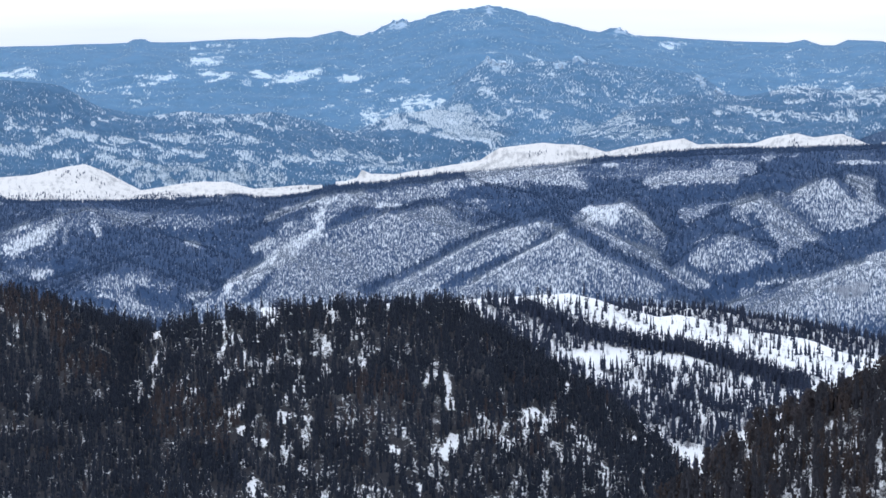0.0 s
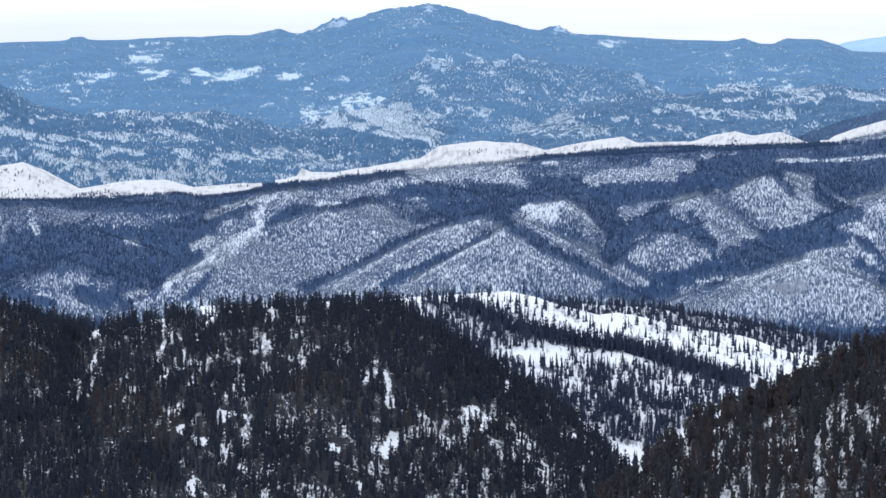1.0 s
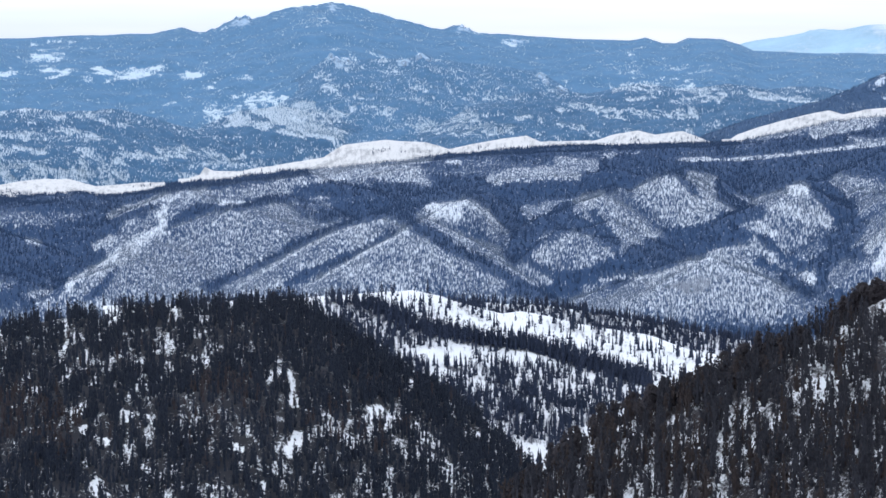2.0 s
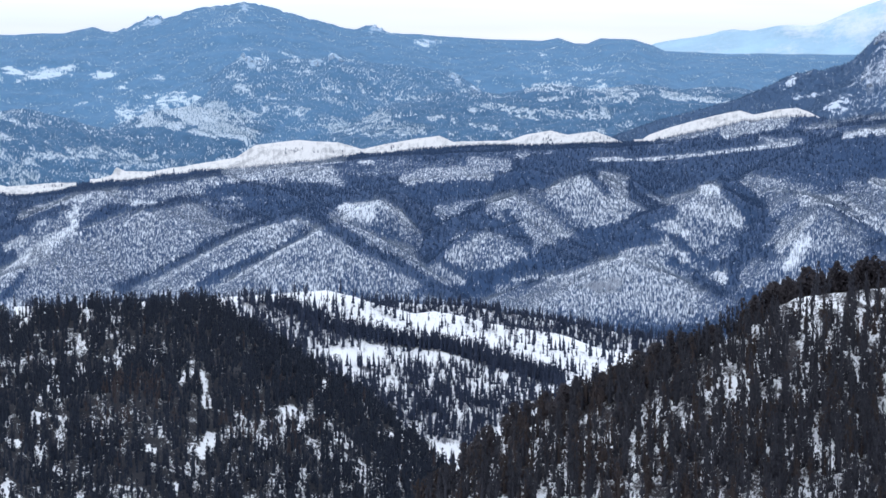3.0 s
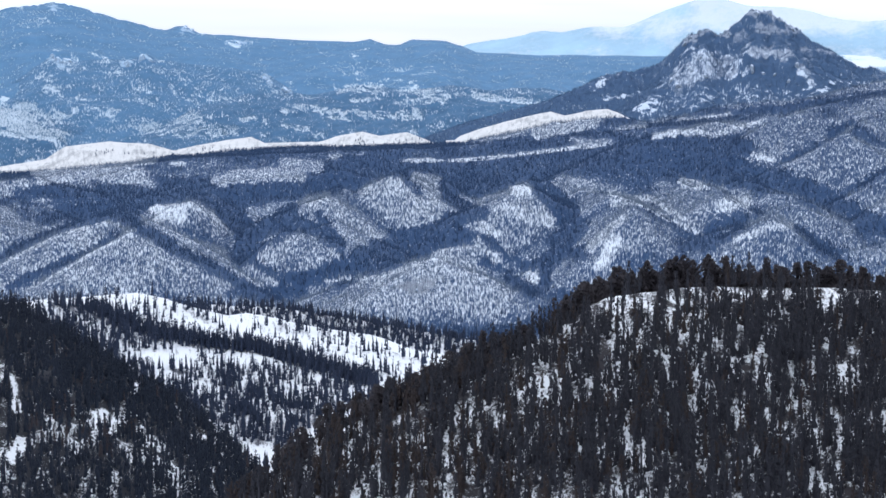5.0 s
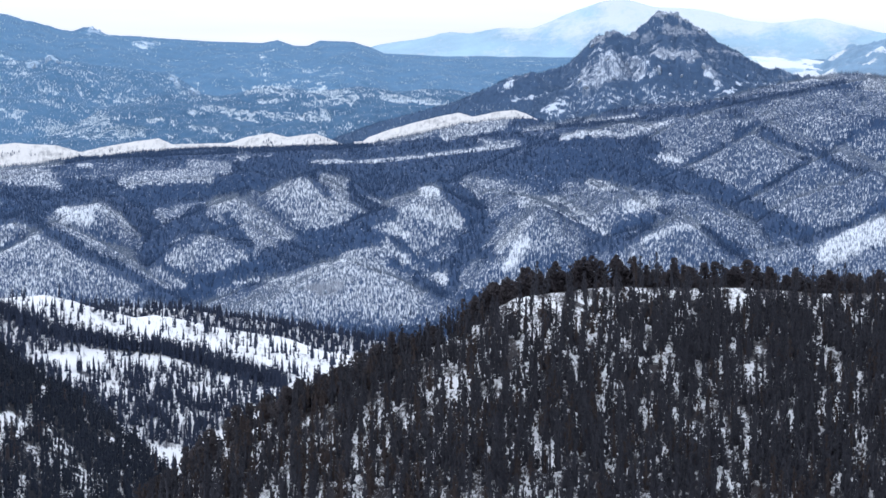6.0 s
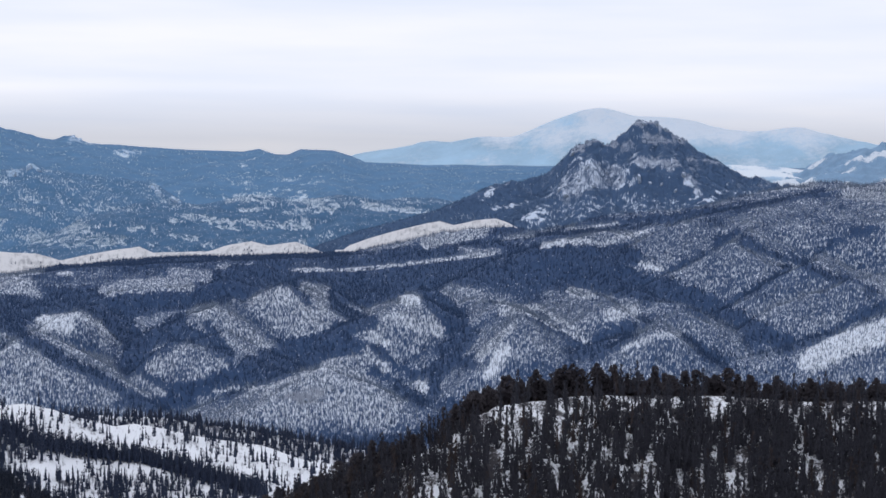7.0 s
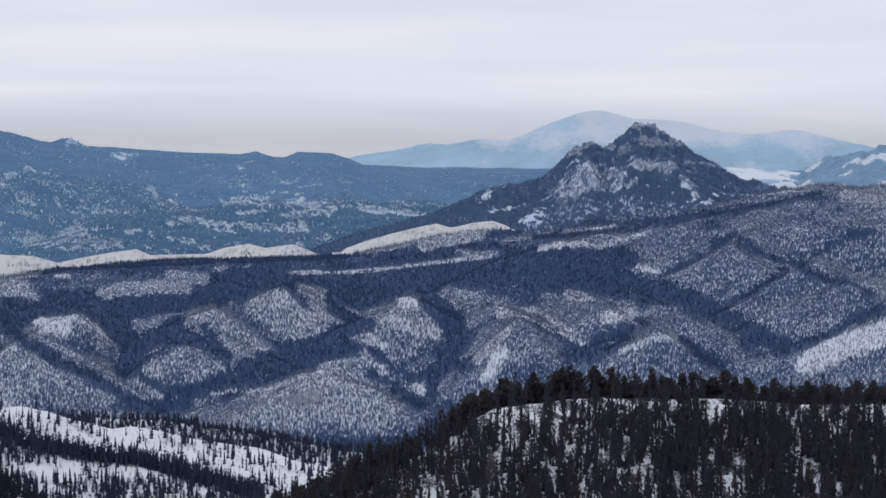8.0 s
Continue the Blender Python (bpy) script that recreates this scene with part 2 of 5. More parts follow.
def line_of(nodes, b, column):
    return np.interp(b, [q[0] for q in nodes], [q[column] for q in nodes])


def range_sheet(crest, foot, step, rows, back=80.0, back_fall=0.35, margin=2.0, bulge=1.0, jag=0.0, jag_size=30.0, relief=0.0, relief_size=120.0, seed=0, soften=0):
    """A hillside: it climbs from the foot line to the crest line and falls away behind."""
    bs = np.arange(crest[0][0] - margin, crest[-1][0] + margin, step)
    rc, rf = line_of(crest, bs, 2)[:, None], line_of(foot, bs, 2)[:, None]
    rises = line_of(crest, bs, 1)
    blur = lambda a, n: np.convolve(np.pad(a, n, mode="edge"), np.ones(2 * n + 1) / (2 * n + 1), mode="valid")
    if soften:
        rises = blur(rises, soften)
    body = blur(rises, max(1, int(0.45 / step)))
    zc = EYE + rc * np.tan(np.radians(body))[:, None]
    teeth = rc * np.tan(np.radians(rises - body))[:, None]
    zf = EYE + rf * np.tan(np.radians(line_of(foot, bs, 1)))[:, None]
    s = np.concatenate([np.linspace(0, 1, rows), 1 + np.linspace(0, 1, max(6, rows // 6))[1:]])[None, :]
    r = np.where(s <= 1, rf + (rc - rf) * s, rc + (s - 1) * back)
    sh = Sheet(bs, r)
    up = np.where(s <= 1, 1 - (1 - np.minimum(s, 1)) ** bulge, 1)
    sh.z = zf + (zc - zf) * up - np.maximum(0, s - 1) * back * back_fall
    sh.z += teeth * np.clip((s - 0.82) / 0.18, 0, 1)
    env = np.clip(np.minimum(s * 3, (1 - s) * 3 + 0.0), 0, 1)
    sh.z += env * relief * (ridged(sh.x, sh.y * 0.5, relief_size, 4, seed) - 0.55)
    sh.z += np.clip(s * 2, 0, 1) * jag * fbm(sh.x, sh.y, jag_size, 4, seed + 5)
    sh.s = s + 0 * r
    return sh


def paint(sh, field, strokes, edge, bite=1.0):
    """Woods, snow or rock laid along chains of (bearing, rise): each stroke is an amount, a half-width and its nodes; edge is a noise that frays it."""
    rise = sh.rise()
    for amount, w, *chain in strokes:
        near = np.full(sh.z.shape, 9.0)
        for (b0, e0), (b1, e1) in zip(chain, chain[1:]):
            t = np.clip(((sh.b - b0) * (b1 - b0) + (rise - e0) * (e1 - e0)) / ((b1 - b0) ** 2 + (e1 - e0) ** 2), 0, 1)
            near = np.minimum(near, np.hypot(sh.b - b0 - t * (b1 - b0), rise - e0 - t * (e1 - e0)))
        k = np.clip(0.5 + (w - near + bite * min(0.05 + 0.5 * w, 0.26) * edge) / np.clip(0.26 * w, 0.03, 0.08), 0, 1)
        field = field * (1 - k) + amount * k
    return field


def spur_height(sh, spurs, reach=190.0, wander=26.0):
    """Height of the highest spur at each spot, the next below it, and which it is. A spur: two crest nodes (nose, back), and the fall to its two sides."""
    best, second, which = np.full(sh.z.shape, -1e3), np.full(sh.z.shape, -1e3), np.full(sh.z.shape, -1)
    for k, (nose, tail, left, right) in enumerate(spurs):
        (ax, ay, az), (bx, by, bz) = place(nose), place(tail)
        dx, dy = bx - ax, by - ay
        wob = wander * fbm(sh.x, sh.y, 110.0, 3, k)
        px, py = sh.x - ax + wob, sh.y - ay - wob
        t = np.clip((px * dx + py * dy) / (dx * dx + dy * dy), 0, 1)
        ex, ey = px - t * dx, py - t * dy
        side = ex * math.cos(radians(nose[0])) - ey * math.sin(radians(nose[0]))
        d = np.sqrt(ex * ex + ey * ey + 12.0) - 3.4
        fall = left + (right - left) * (0.5 + 0.5 * np.tanh(side / 25.0))
        z = az + (bz - az) * t - fall * d - 0.45 * np.maximum(0, d - reach)
        second = np.where(z > best, best, np.maximum(second, z))
        which = np.where(z > best, k, which)
        best = np.maximum(best, z)
    return best, second, which


# ---- trees as shapes ----
def cone_template(sides, tiers, seed, ragged=0.25):
    """A conifer of unit height and about unit width in open tiers, its rims uneven."""
    g = random.Random(seed)
    v, f = [], []
    for k in range(tiers):
        z0, z1 = 0.10 + 0.80 * k / tiers, 0.10 + 0.80 * (k + 1.7) / tiers
        w = 0.5 * (1 - 0.85 * k / tiers)
        top = len(v)
        v.append((0, 0, min(z1, 1.0)))
        turn = g.random() * 6
        for i in range(sides):
            a = turn + i * 2 * math.pi / sides
            q = w * (1 + ragged * g.uniform(-1, 1))
            v.append((q * math.cos(a), q * math.sin(a), z0 + ragged * 0.25 * g.uniform(-1, 1) / tiers))
        f += [(top, top + 1 + i, top + 1 + (i + 1) % sides) for i in range(sides)]
    return np.array(v), np.array(f)


def snag_template(seed):
    """A burnt tree of unit height, a bent spindle."""
    g = random.Random(seed)
    v, f = [], []
    for i in range(3):
        a = i * 2.094 + 0.4 * g.random()
        v.append((0.34 * math.cos(a), 0.34 * math.sin(a), g.uniform(0.02, 0.2)))
    v.append((g.uniform(-0.1, 0.1), g.uniform(-0.1, 0.1), 1))
    f += [(0, 1, 3), (1, 2, 3), (2, 0, 3)]
    return np.array(v), np.array(f)


def pine_template(seed, tufts, flat=1.0, tuft=1.0, hang=0.0, whorls=0, fold=False, core=0.10):
    """A ponderosa crown of unit height: many small tufts about the upper trunk, with gaps, its outline uneven."""
    g = random.Random(seed)
    v, f = [], []
    lean = g.uniform(-0.03, 0.03)
    base = g.uniform(0.12, 0.26)
    lobes = [(g.random() * 6.28, g.uniform(0.3, 0.9), g.uniform(0.5, 1.0)) for _ in range(6)]
    for k in range(tufts):
        t = g.random() ** 0.85
        if whorls:  # boughs in tiers with air between
            t = min(1.0, max(0.0, (math.floor(t * whorls) + 0.5 + g.gauss(0, 0.16)) / whorls))
        z = base + (1 - base) * t
        wide = 0.5 * min(1.0, 2.2 * (1.03 - t)) ** (0.5 + 0.3 * flat) * (0.72 + 0.28 * math.sin(8 * t + seed))
        a = g.random() * 6.283
        for la, lz, lw in lobes:
            if abs(lz - t) < 0.13:
                wide *= 1 + 0.45 * lw * math.cos(a - la)
        q = wide * math.sqrt(g.uniform(0.08, 1))
        c = Vector((q * math.cos(a) + lean * z, q * math.sin(a), z - 0.10 * q))
        out = Vector((math.cos(a), math.sin(a), g.uniform(-0.2, 0.7))).normalized()
        side = Vector((-math.sin(a), math.cos(a), g.uniform(-0.3, 0.3)))
        s = tuft * g.uniform(0.07, 0.13) * (1.1 - 0.45 * t)
        up = out.cross(side) + Vector((0, 0, hang))
        b = len(v)
        v += [tuple(c + out * s * 1.2), tuple(c - out * s * 0.5 + side * s), tuple(c - out * s * 0.5 - side * s), tuple(c + up * s * 0.6), tuple(c - up * s * (0.25 + 0.4 * hang))]
        f += [(b, b + 1, b + 3), (b, b + 3, b + 2)] if fold else [(b, b + 1, b + 3), (b, b + 3, b + 2), (b + 1, b + 2, b + 3), (b, b + 4, b + 1)]
    # the leader and dark inner boughs
    b = len(v)
    for i in range(5):
        v.append((core * math.cos(i * 1.257), core * math.sin(i * 1.257), base))
    v.append((lean, 0, 0.93))
    f += [(b + i, b + (i + 1) % 5, b + 5) for i in range(5)]
    return np.array(v), np.array(f)


def trunk_template():
    v = [(w * math.cos(i * 1.257), w * math.sin(i * 1.257), z) for z, w in ((0, 0.045), (0.5, 0.03)) for i in range(5)]
    f = [(i, (i + 1) % 5, 5 + (i + 1) % 5) for i in range(5)] + [(i, 5 + (i + 1) % 5, 5 + i) for i in range(5)]
    return np.array(v), np.array(f)


def joined(name, spots, templates, height, width, material, label, category, seed, sink=0.15):
    """Many trees that nobody could count, as one mesh. height, width: (least, most) metres."""
    g = np.random.default_rng(seed)
    pick = g.integers(0, len(templates), len(spots))
    vs, fs, at = [], [], 0
    for k, (tv, tf) in enumerate(templates):
        p = spots[pick == k]
        if not len(p):
            continue
        n = len(p)
        h = g.uniform(*height, n) * g.choice([1.0, 0.8, 1.15, 0.55], n, p=[0.5, 0.25, 0.15, 0.1])
        w = g.uniform(*width, n) * (0.5 + 0.5 * h / height[1])
        a = g.random(n) * 6.283
        c, s = np.cos(a)[:, None], np.sin(a)[:, None]
        x, y, z = tv[:, 0][None], tv[:, 1][None], tv[:, 2][None]
        lx, ly = g.normal(0, 0.03, n)[:, None] * h[:, None], g.normal(0, 0.03, n)[:, None] * h[:, None]
        q = np.stack([p[:, :1] + (x * c - y * s) * w[:, None] + lx * z, p[:, 1:2] + (x * s + y * c) * w[:, None] + ly * z, p[:, 2:3] - sink + z * h[:, None]], -1)
        vs.append(q.reshape(-1, 3))
        fs.append((tf[None] + (np.arange(n) * len(tv))[:, None, None] + at).reshape(-1, 3))
        at += n * len(tv)
    me = raw_mesh(name, np.concatenate(vs), np.concatenate(fs))
    me.materials.append(material)
    return tagged(new(name, me), label, category, kind="stuff")


# ---- ground: one sheet to the horizon, low under everything ----
gr = np.concatenate([np.linspace(0, 400, 21), np.geomspace(430, 4930, 70)])
ground = Sheet(np.linspace(-180, 180, 181), np.ones((181, 1)) * gr[None, :])
ground.z = np.interp(ground.r, [0, 500, 900, 1500, 3000, 3400, 4930], [120, 130, 80, 50, 50, 30, 150]) + 10 * fbm(ground.x, ground.y, 300, 4, 3)
behind = np.clip((abs(ground.b) - 45) / 40, 0, 1)
ground.z += behind * (np.interp(ground.r, [300, 1500, 3500, 4930], [0, 90, 170, 260]) + 60 * fbm(ground.x, ground.y, 700, 4, 8))
ground.wood = np.clip(0.5 + fbm(ground.x, ground.y, 260, 4, 6), 0, 1)
ground.build("ground", M_GROUND, "snow-covered valley ground with dark woods, out to the horizon", "ground")

# ---- farthest: a snow-capped massif, haze painted into its colours ----
haze = range_sheet([(10.08, 0.18, 4850), (10.60, 0.36, 4850), (11.38, 0.49, 4850), (12.16, 0.65, 4850), (12.68, 0.63, 4850), (13.46, 0.79, 4850), (13.98, 0.74, 4850), (14.37, 0.86, 4850), (15.02, 1.16, 4850), (15.54, 1.34, 4850), (16.05, 1.45, 4850), (16.44, 1.38, 4850), (16.83, 1.24, 4850), (17.61, 1.22, 4850), (18.25, 1.13, 4850), (19.15, 0.91, 4850), (19.80, 0.89, 4850), (20.69, 1.02, 4850), (21.07, 0.89, 4850), (21.71, 0.74, 4850), (22.57, 0.59, 4850), (24.23, 0.44, 4850)],
                   [(8.79, -0.34, 4600), (24.86, -0.26, 4600)], 0.03, 40, back=40, margin=1.0, jag=4, jag_size=50, relief=3, relief_size=160, seed=4, soften=7)
haze.wood = np.clip(1.0 - 1.0 * np.clip((haze.rise() - 0.45) / 0.45, 0, 1) + 0.9 * fbm(haze.x, haze.y * 0.5, 60, 4, 9), 0, 1)
haze.build("backdrop_hazy_massif", M_HAZE, "far massif with a snow-capped summit, haze painted into its pale blue colour", "mountain")

# ---- the long forested mountain, its haze painted in as blue ----
FAR_CREST = [(-16.22, 0.07, 4450), (-12.57, 0.23, 4450), (-10.07, 0.29, 4450), (-7.54, 0.37, 4450), (-7.20, 0.39, 4450), (-7.07, 0.47, 4450), (-6.83, 0.48, 4450), (-6.69, 0.40, 4450), (-6.38, 0.39, 4450), (-4.97, 0.45, 4450), (-3.03, 0.52, 4450), (-2.71, 0.59, 4450), (-2.39, 0.65, 4450), (-2.10, 0.56, 4450), (-1.79, 0.56, 4450), (-1.71, 0.65, 4450), (-1.61, 0.62, 4450), (-1.40, 0.75, 4450), (-1.22, 0.81, 4450), (-1.13, 0.89, 4450), (-1.05, 0.83, 4450), (-0.96, 0.93, 4450), (-0.87, 0.93, 4450), (-0.80, 0.83, 4450), (-0.57, 0.90, 4450), (-0.36, 0.98, 4450), (0.08, 1.10, 4450), (0.47, 1.15, 4450), (0.79, 1.19, 4450), (1.01, 1.24, 4450), (1.24, 1.21, 4450), (1.48, 1.19, 4450), (1.66, 1.11, 4450), (2.02, 1.01, 4450), (2.80, 0.81, 4450), (3.32, 0.67, 4450), (3.58, 0.62, 4450), (3.83, 0.70, 4450), (4.04, 0.72, 4450), (4.20, 0.64, 4450), (4.35, 0.57, 4450), (5.38, 0.49, 4450), (6.67, 0.42, 4450), (7.88, 0.38, 4450), (8.26, 0.45, 4450), (8.64, 0.32, 4450), (8.93, 0.32, 4450), (9.21, 0.45, 4450), (9.72, 0.43, 4450), (9.98, 0.42, 4450), (10.37, 0.31, 4450), (10.70, 0.16, 4450), (11.73, 0.11, 4450), (13.27, 0.10, 4450), (14.80, 0.09, 4450), (17.08, 0.10, 4450), (19.16, 0.07, 4450), (24.23, 0.10, 4450)]
far = range_sheet(FAR_CREST, [(-16.31, -4.17, 3400), (-2.40, -4.21, 3400), (9.26, -3.51, 3400), (12.70, -2.60, 3400), (24.26, -2.49, 3400)], 0.07, 135, back=60, margin=1.5, bulge=1.15, jag=1.5, jag_size=45, relief=34, relief_size=170, seed=2)


# open snow on the far slopes
FAR_SNOW_WEST = [
    (0.1, 0.04, (-10.08, -0.31), (-9.82, -0.38)),
    (0.1, 0.03, (-9.51, -0.31), (-9.00, -0.51)),
    (0.05, 0.03, (-6.67, -0.54), (-6.11, -0.35)),
    (0.05, 0.04, (-5.64, -0.31), (-4.97, -0.36)),
    (0.5, 0.07, (-5.74, -0.08), (-5.33, -0.05)),
    (0.1, 0.06, (-4.30, -0.31), (-4.01, -0.36)),
    (0.05, 0.03, (-4.14, -0.54), (-3.17, -0.42)),
    (0.05, 0.04, (-2.23, -0.36), (-1.97, -0.45)),
    (0.05, 0.03, (-1.74, -0.70), (-1.51, -0.78)),
    (0.3, 0.04, (-2.97, -0.25), (-2.80, -0.25)),
    (0.15, 0.02, (-2.81, -1.13), (-2.52, -1.05)),
    (0.45, 0.03, (-8.56, -0.64), (-7.93, -0.72), (-6.90, -0.57)),
    (0.5, 0.07, (-8.24, -0.44), (-7.95, -0.59)),
    (0.45, 0.07, (-1.12, -0.42), (-0.78, -0.52)),
    (0.05, 0.17, (-0.81, -1.04), (-0.05, -1.12), (0.60, -1.30), (1.07, -1.45)),
    (0.3, 0.13, (-1.74, -1.41), (-1.09, -1.22)),
    (0.35, 0.17, (0.21, -1.64), (1.12, -1.69)),
    (0.3, 0.04, (-1.22, -0.93), (-0.31, -0.80)),
]
FAR_SNOW_EAST = [
    (0.3, 0.06, (0.99, -0.03), (1.40, -0.13)),
    (0.2, 0.06, (0.88, -0.64), (1.14, -0.70)),
    (0.05, 0.04, (1.55, -0.90), (1.79, -0.95)),
    (0.4, 0.07, (1.77, -1.09), (2.16, -1.28)),
    (0.5, 0.08, (2.87, -0.57), (3.19, -0.76)),
    (0.1, 0.04, (3.68, -0.63), (3.81, -0.85)),
    (0.4, 0.07, (4.20, -0.83), (4.75, -0.93)),
    (0.05, 0.04, (4.55, -0.97), (4.69, -0.97)),
    (0.3, 0.08, (5.02, 0.36), (5.20, 0.28)),
    (0.15, 0.07, (5.29, -1.41), (5.60, -1.41)),
    (0.35, 0.10, (3.84, -1.44), (4.55, -1.37)),
    (0.38, 0.13, (3.07, -1.63), (5.14, -1.68)),
    (0.3, 0.08, (6.29, -1.16), (7.06, -1.08)),
    (0.3, 0.06, (7.70, -0.64), (8.46, -0.59)),
    (0.3, 0.06, (7.83, -0.96), (8.46, -0.89)),
    (0.25, 0.06, (8.97, -0.69), (9.92, -0.77)),
    (0.3, 0.06, (8.97, -1.03), (9.92, -0.95)),
    (0.3, 0.06, (8.95, -1.21), (9.38, -1.31)),
    (0.35, 0.07, (6.30, -1.55), (6.81, -1.60)),
    (0.35, 0.06, (7.19, -1.22), (7.96, -1.21)),
]
FAR_SNOW_BASIN = [
    (0.15, 0.08, (9.56, -0.81), (10.04, -0.84)),
    (0.25, 0.07, (8.84, -0.99), (9.39, -0.97)),
    (0.2, 0.07, (10.66, -0.85), (11.31, -0.91), (12.09, -0.96)),
    (0.4, 0.09, (7.54, -0.75), (8.58, -0.80)),
    (0.4, 0.10, (6.51, -1.18), (7.05, -1.11)),
    (0.42, 0.10, (8.06, -1.27), (9.39, -1.31)),
    (0.1, 0.04, (7.15, -1.31), (7.80, -1.40)),
]
FOOT_SNOW = [
    (0.35, 0.10, (-9.34, -1.97), (-8.83, -1.76), (-8.19, -1.67)),
    (0.1, 0.05, (-8.83, -1.59), (-8.19, -1.72), (-7.49, -1.93)),
    (0.02, 0.09, (-7.58, -1.80), (-7.17, -1.85)),
    (0.2, 0.05, (-8.07, -1.98), (-7.40, -2.06)),
    (0.05, 0.05, (-6.91, -1.86), (-6.43, -2.03)),
    (0.05, 0.07, (-6.17, -2.05), (-5.48, -2.20)),
    (0.4, 0.10, (-10.10, -1.99), (-9.34, -2.05)),
    (0.35, 0.13, (-8.83, -2.13), (-7.75, -2.19)),
    (0.3, 0.08, (-5.40, -1.58), (-4.96, -1.68)),
    (0.08, 0.07, (-4.88, -1.71), (-4.31, -1.84)),
    (0.1, 0.07, (-4.75, -2.15), (-4.44, -2.10)),
    (0.35, 0.12, (-4.60, -2.38), (-3.63, -2.41)),
    (0.2, 0.16, (-2.91, -2.22), (-2.37, -2.21)),
    (0.4, 0.09, (-2.13, -2.48), (-0.96, -2.39)),
    (0.2, 0.07, (-3.59, -2.27), (-3.02, -2.24)),
    (0.05, 0.07, (-6.92, -2.35), (-6.21, -2.61)),
    (0.05, 0.08, (-7.62, -2.29), (-6.98, -2.37)),
]
FOOT_SNOW_HIGH = [
    (0.4, 0.08, (-5.88, -1.50), (-5.08, -1.41)),
    (0.35, 0.08, (-7.96, -1.41), (-7.52, -1.36)),
    (0.35, 0.08, (-9.86, -1.37), (-9.56, -1.54)),
    (0.15, 0.04, (-9.36, -1.60), (-9.06, -1.56)),
    (0.4, 0.04, (-6.52, -1.29), (-5.73, -1.21)),
    (0.4, 0.04, (-4.49, -1.35), (-3.92, -1.55)),
    (0.4, 0.18, (-6.28, -2.66), (-3.69, -2.72)),
    (0.4, 0.07, (-6.91, -1.73), (-5.89, -1.86)),
]

# dark wooded ravines between them
FAR_RAVINES = [
    (1, 0.30, (-10.08, -0.82), (-9.32, -0.76), (-8.44, -0.95), (-7.80, -1.27)),
    (1, 0.09, (-10.09, -1.71), (-9.34, -1.66), (-8.70, -1.49)),
    (1, 0.07, (-8.06, -1.62), (-6.79, -1.80), (-5.89, -2.01), (-4.73, -2.28), (-3.43, -2.67)),
    (1, 0.12, (-7.42, -1.21), (-6.27, -1.42), (-4.98, -1.55), (-3.95, -1.74), (-2.91, -2.15)),
    (1, 0.10, (-3.17, -1.89), (-1.87, -1.95), (-0.83, -2.02)),
    (1, 0.07, (-8.83, -2.00), (-7.81, -2.11), (-7.05, -2.31)),
    (1, 0.07, (-9.60, -2.36), (-8.71, -2.34), (-7.94, -2.17)),
    (1, 0.07, (-5.24, -2.02), (-4.34, -2.15), (-3.30, -2.51)),
    (1, 0.09, (-1.87, -1.74), (-0.83, -1.71), (-0.05, -1.90), (0.99, -2.02)),
]
FAR_GULLIES = [
    (1, 0.10, (1.25, -0.44), (2.29, -0.96), (3.32, -1.28), (3.97, -1.58)),
    (1, 0.10, (2.67, -0.18), (3.58, -0.57), (4.88, -1.09), (5.26, -1.21)),
    (1, 0.08, (4.74, -0.31), (5.78, -0.83), (6.68, -1.28)),
    (1, 0.08, (5.91, -1.73), (7.06, -1.40), (8.98, -1.44)),
    (1, 0.08, (1.12, -1.54), (1.90, -1.74), (2.81, -1.87)),
    (1, 0.06, (6.67, -0.76), (7.95, -0.80), (8.84, -0.85)),
    (1, 0.06, (6.55, -0.95), (7.70, -1.08), (8.85, -1.10)),
    (1, 0.08, (0.21, -0.44), (0.60, -0.83), (1.38, -1.22)),
]


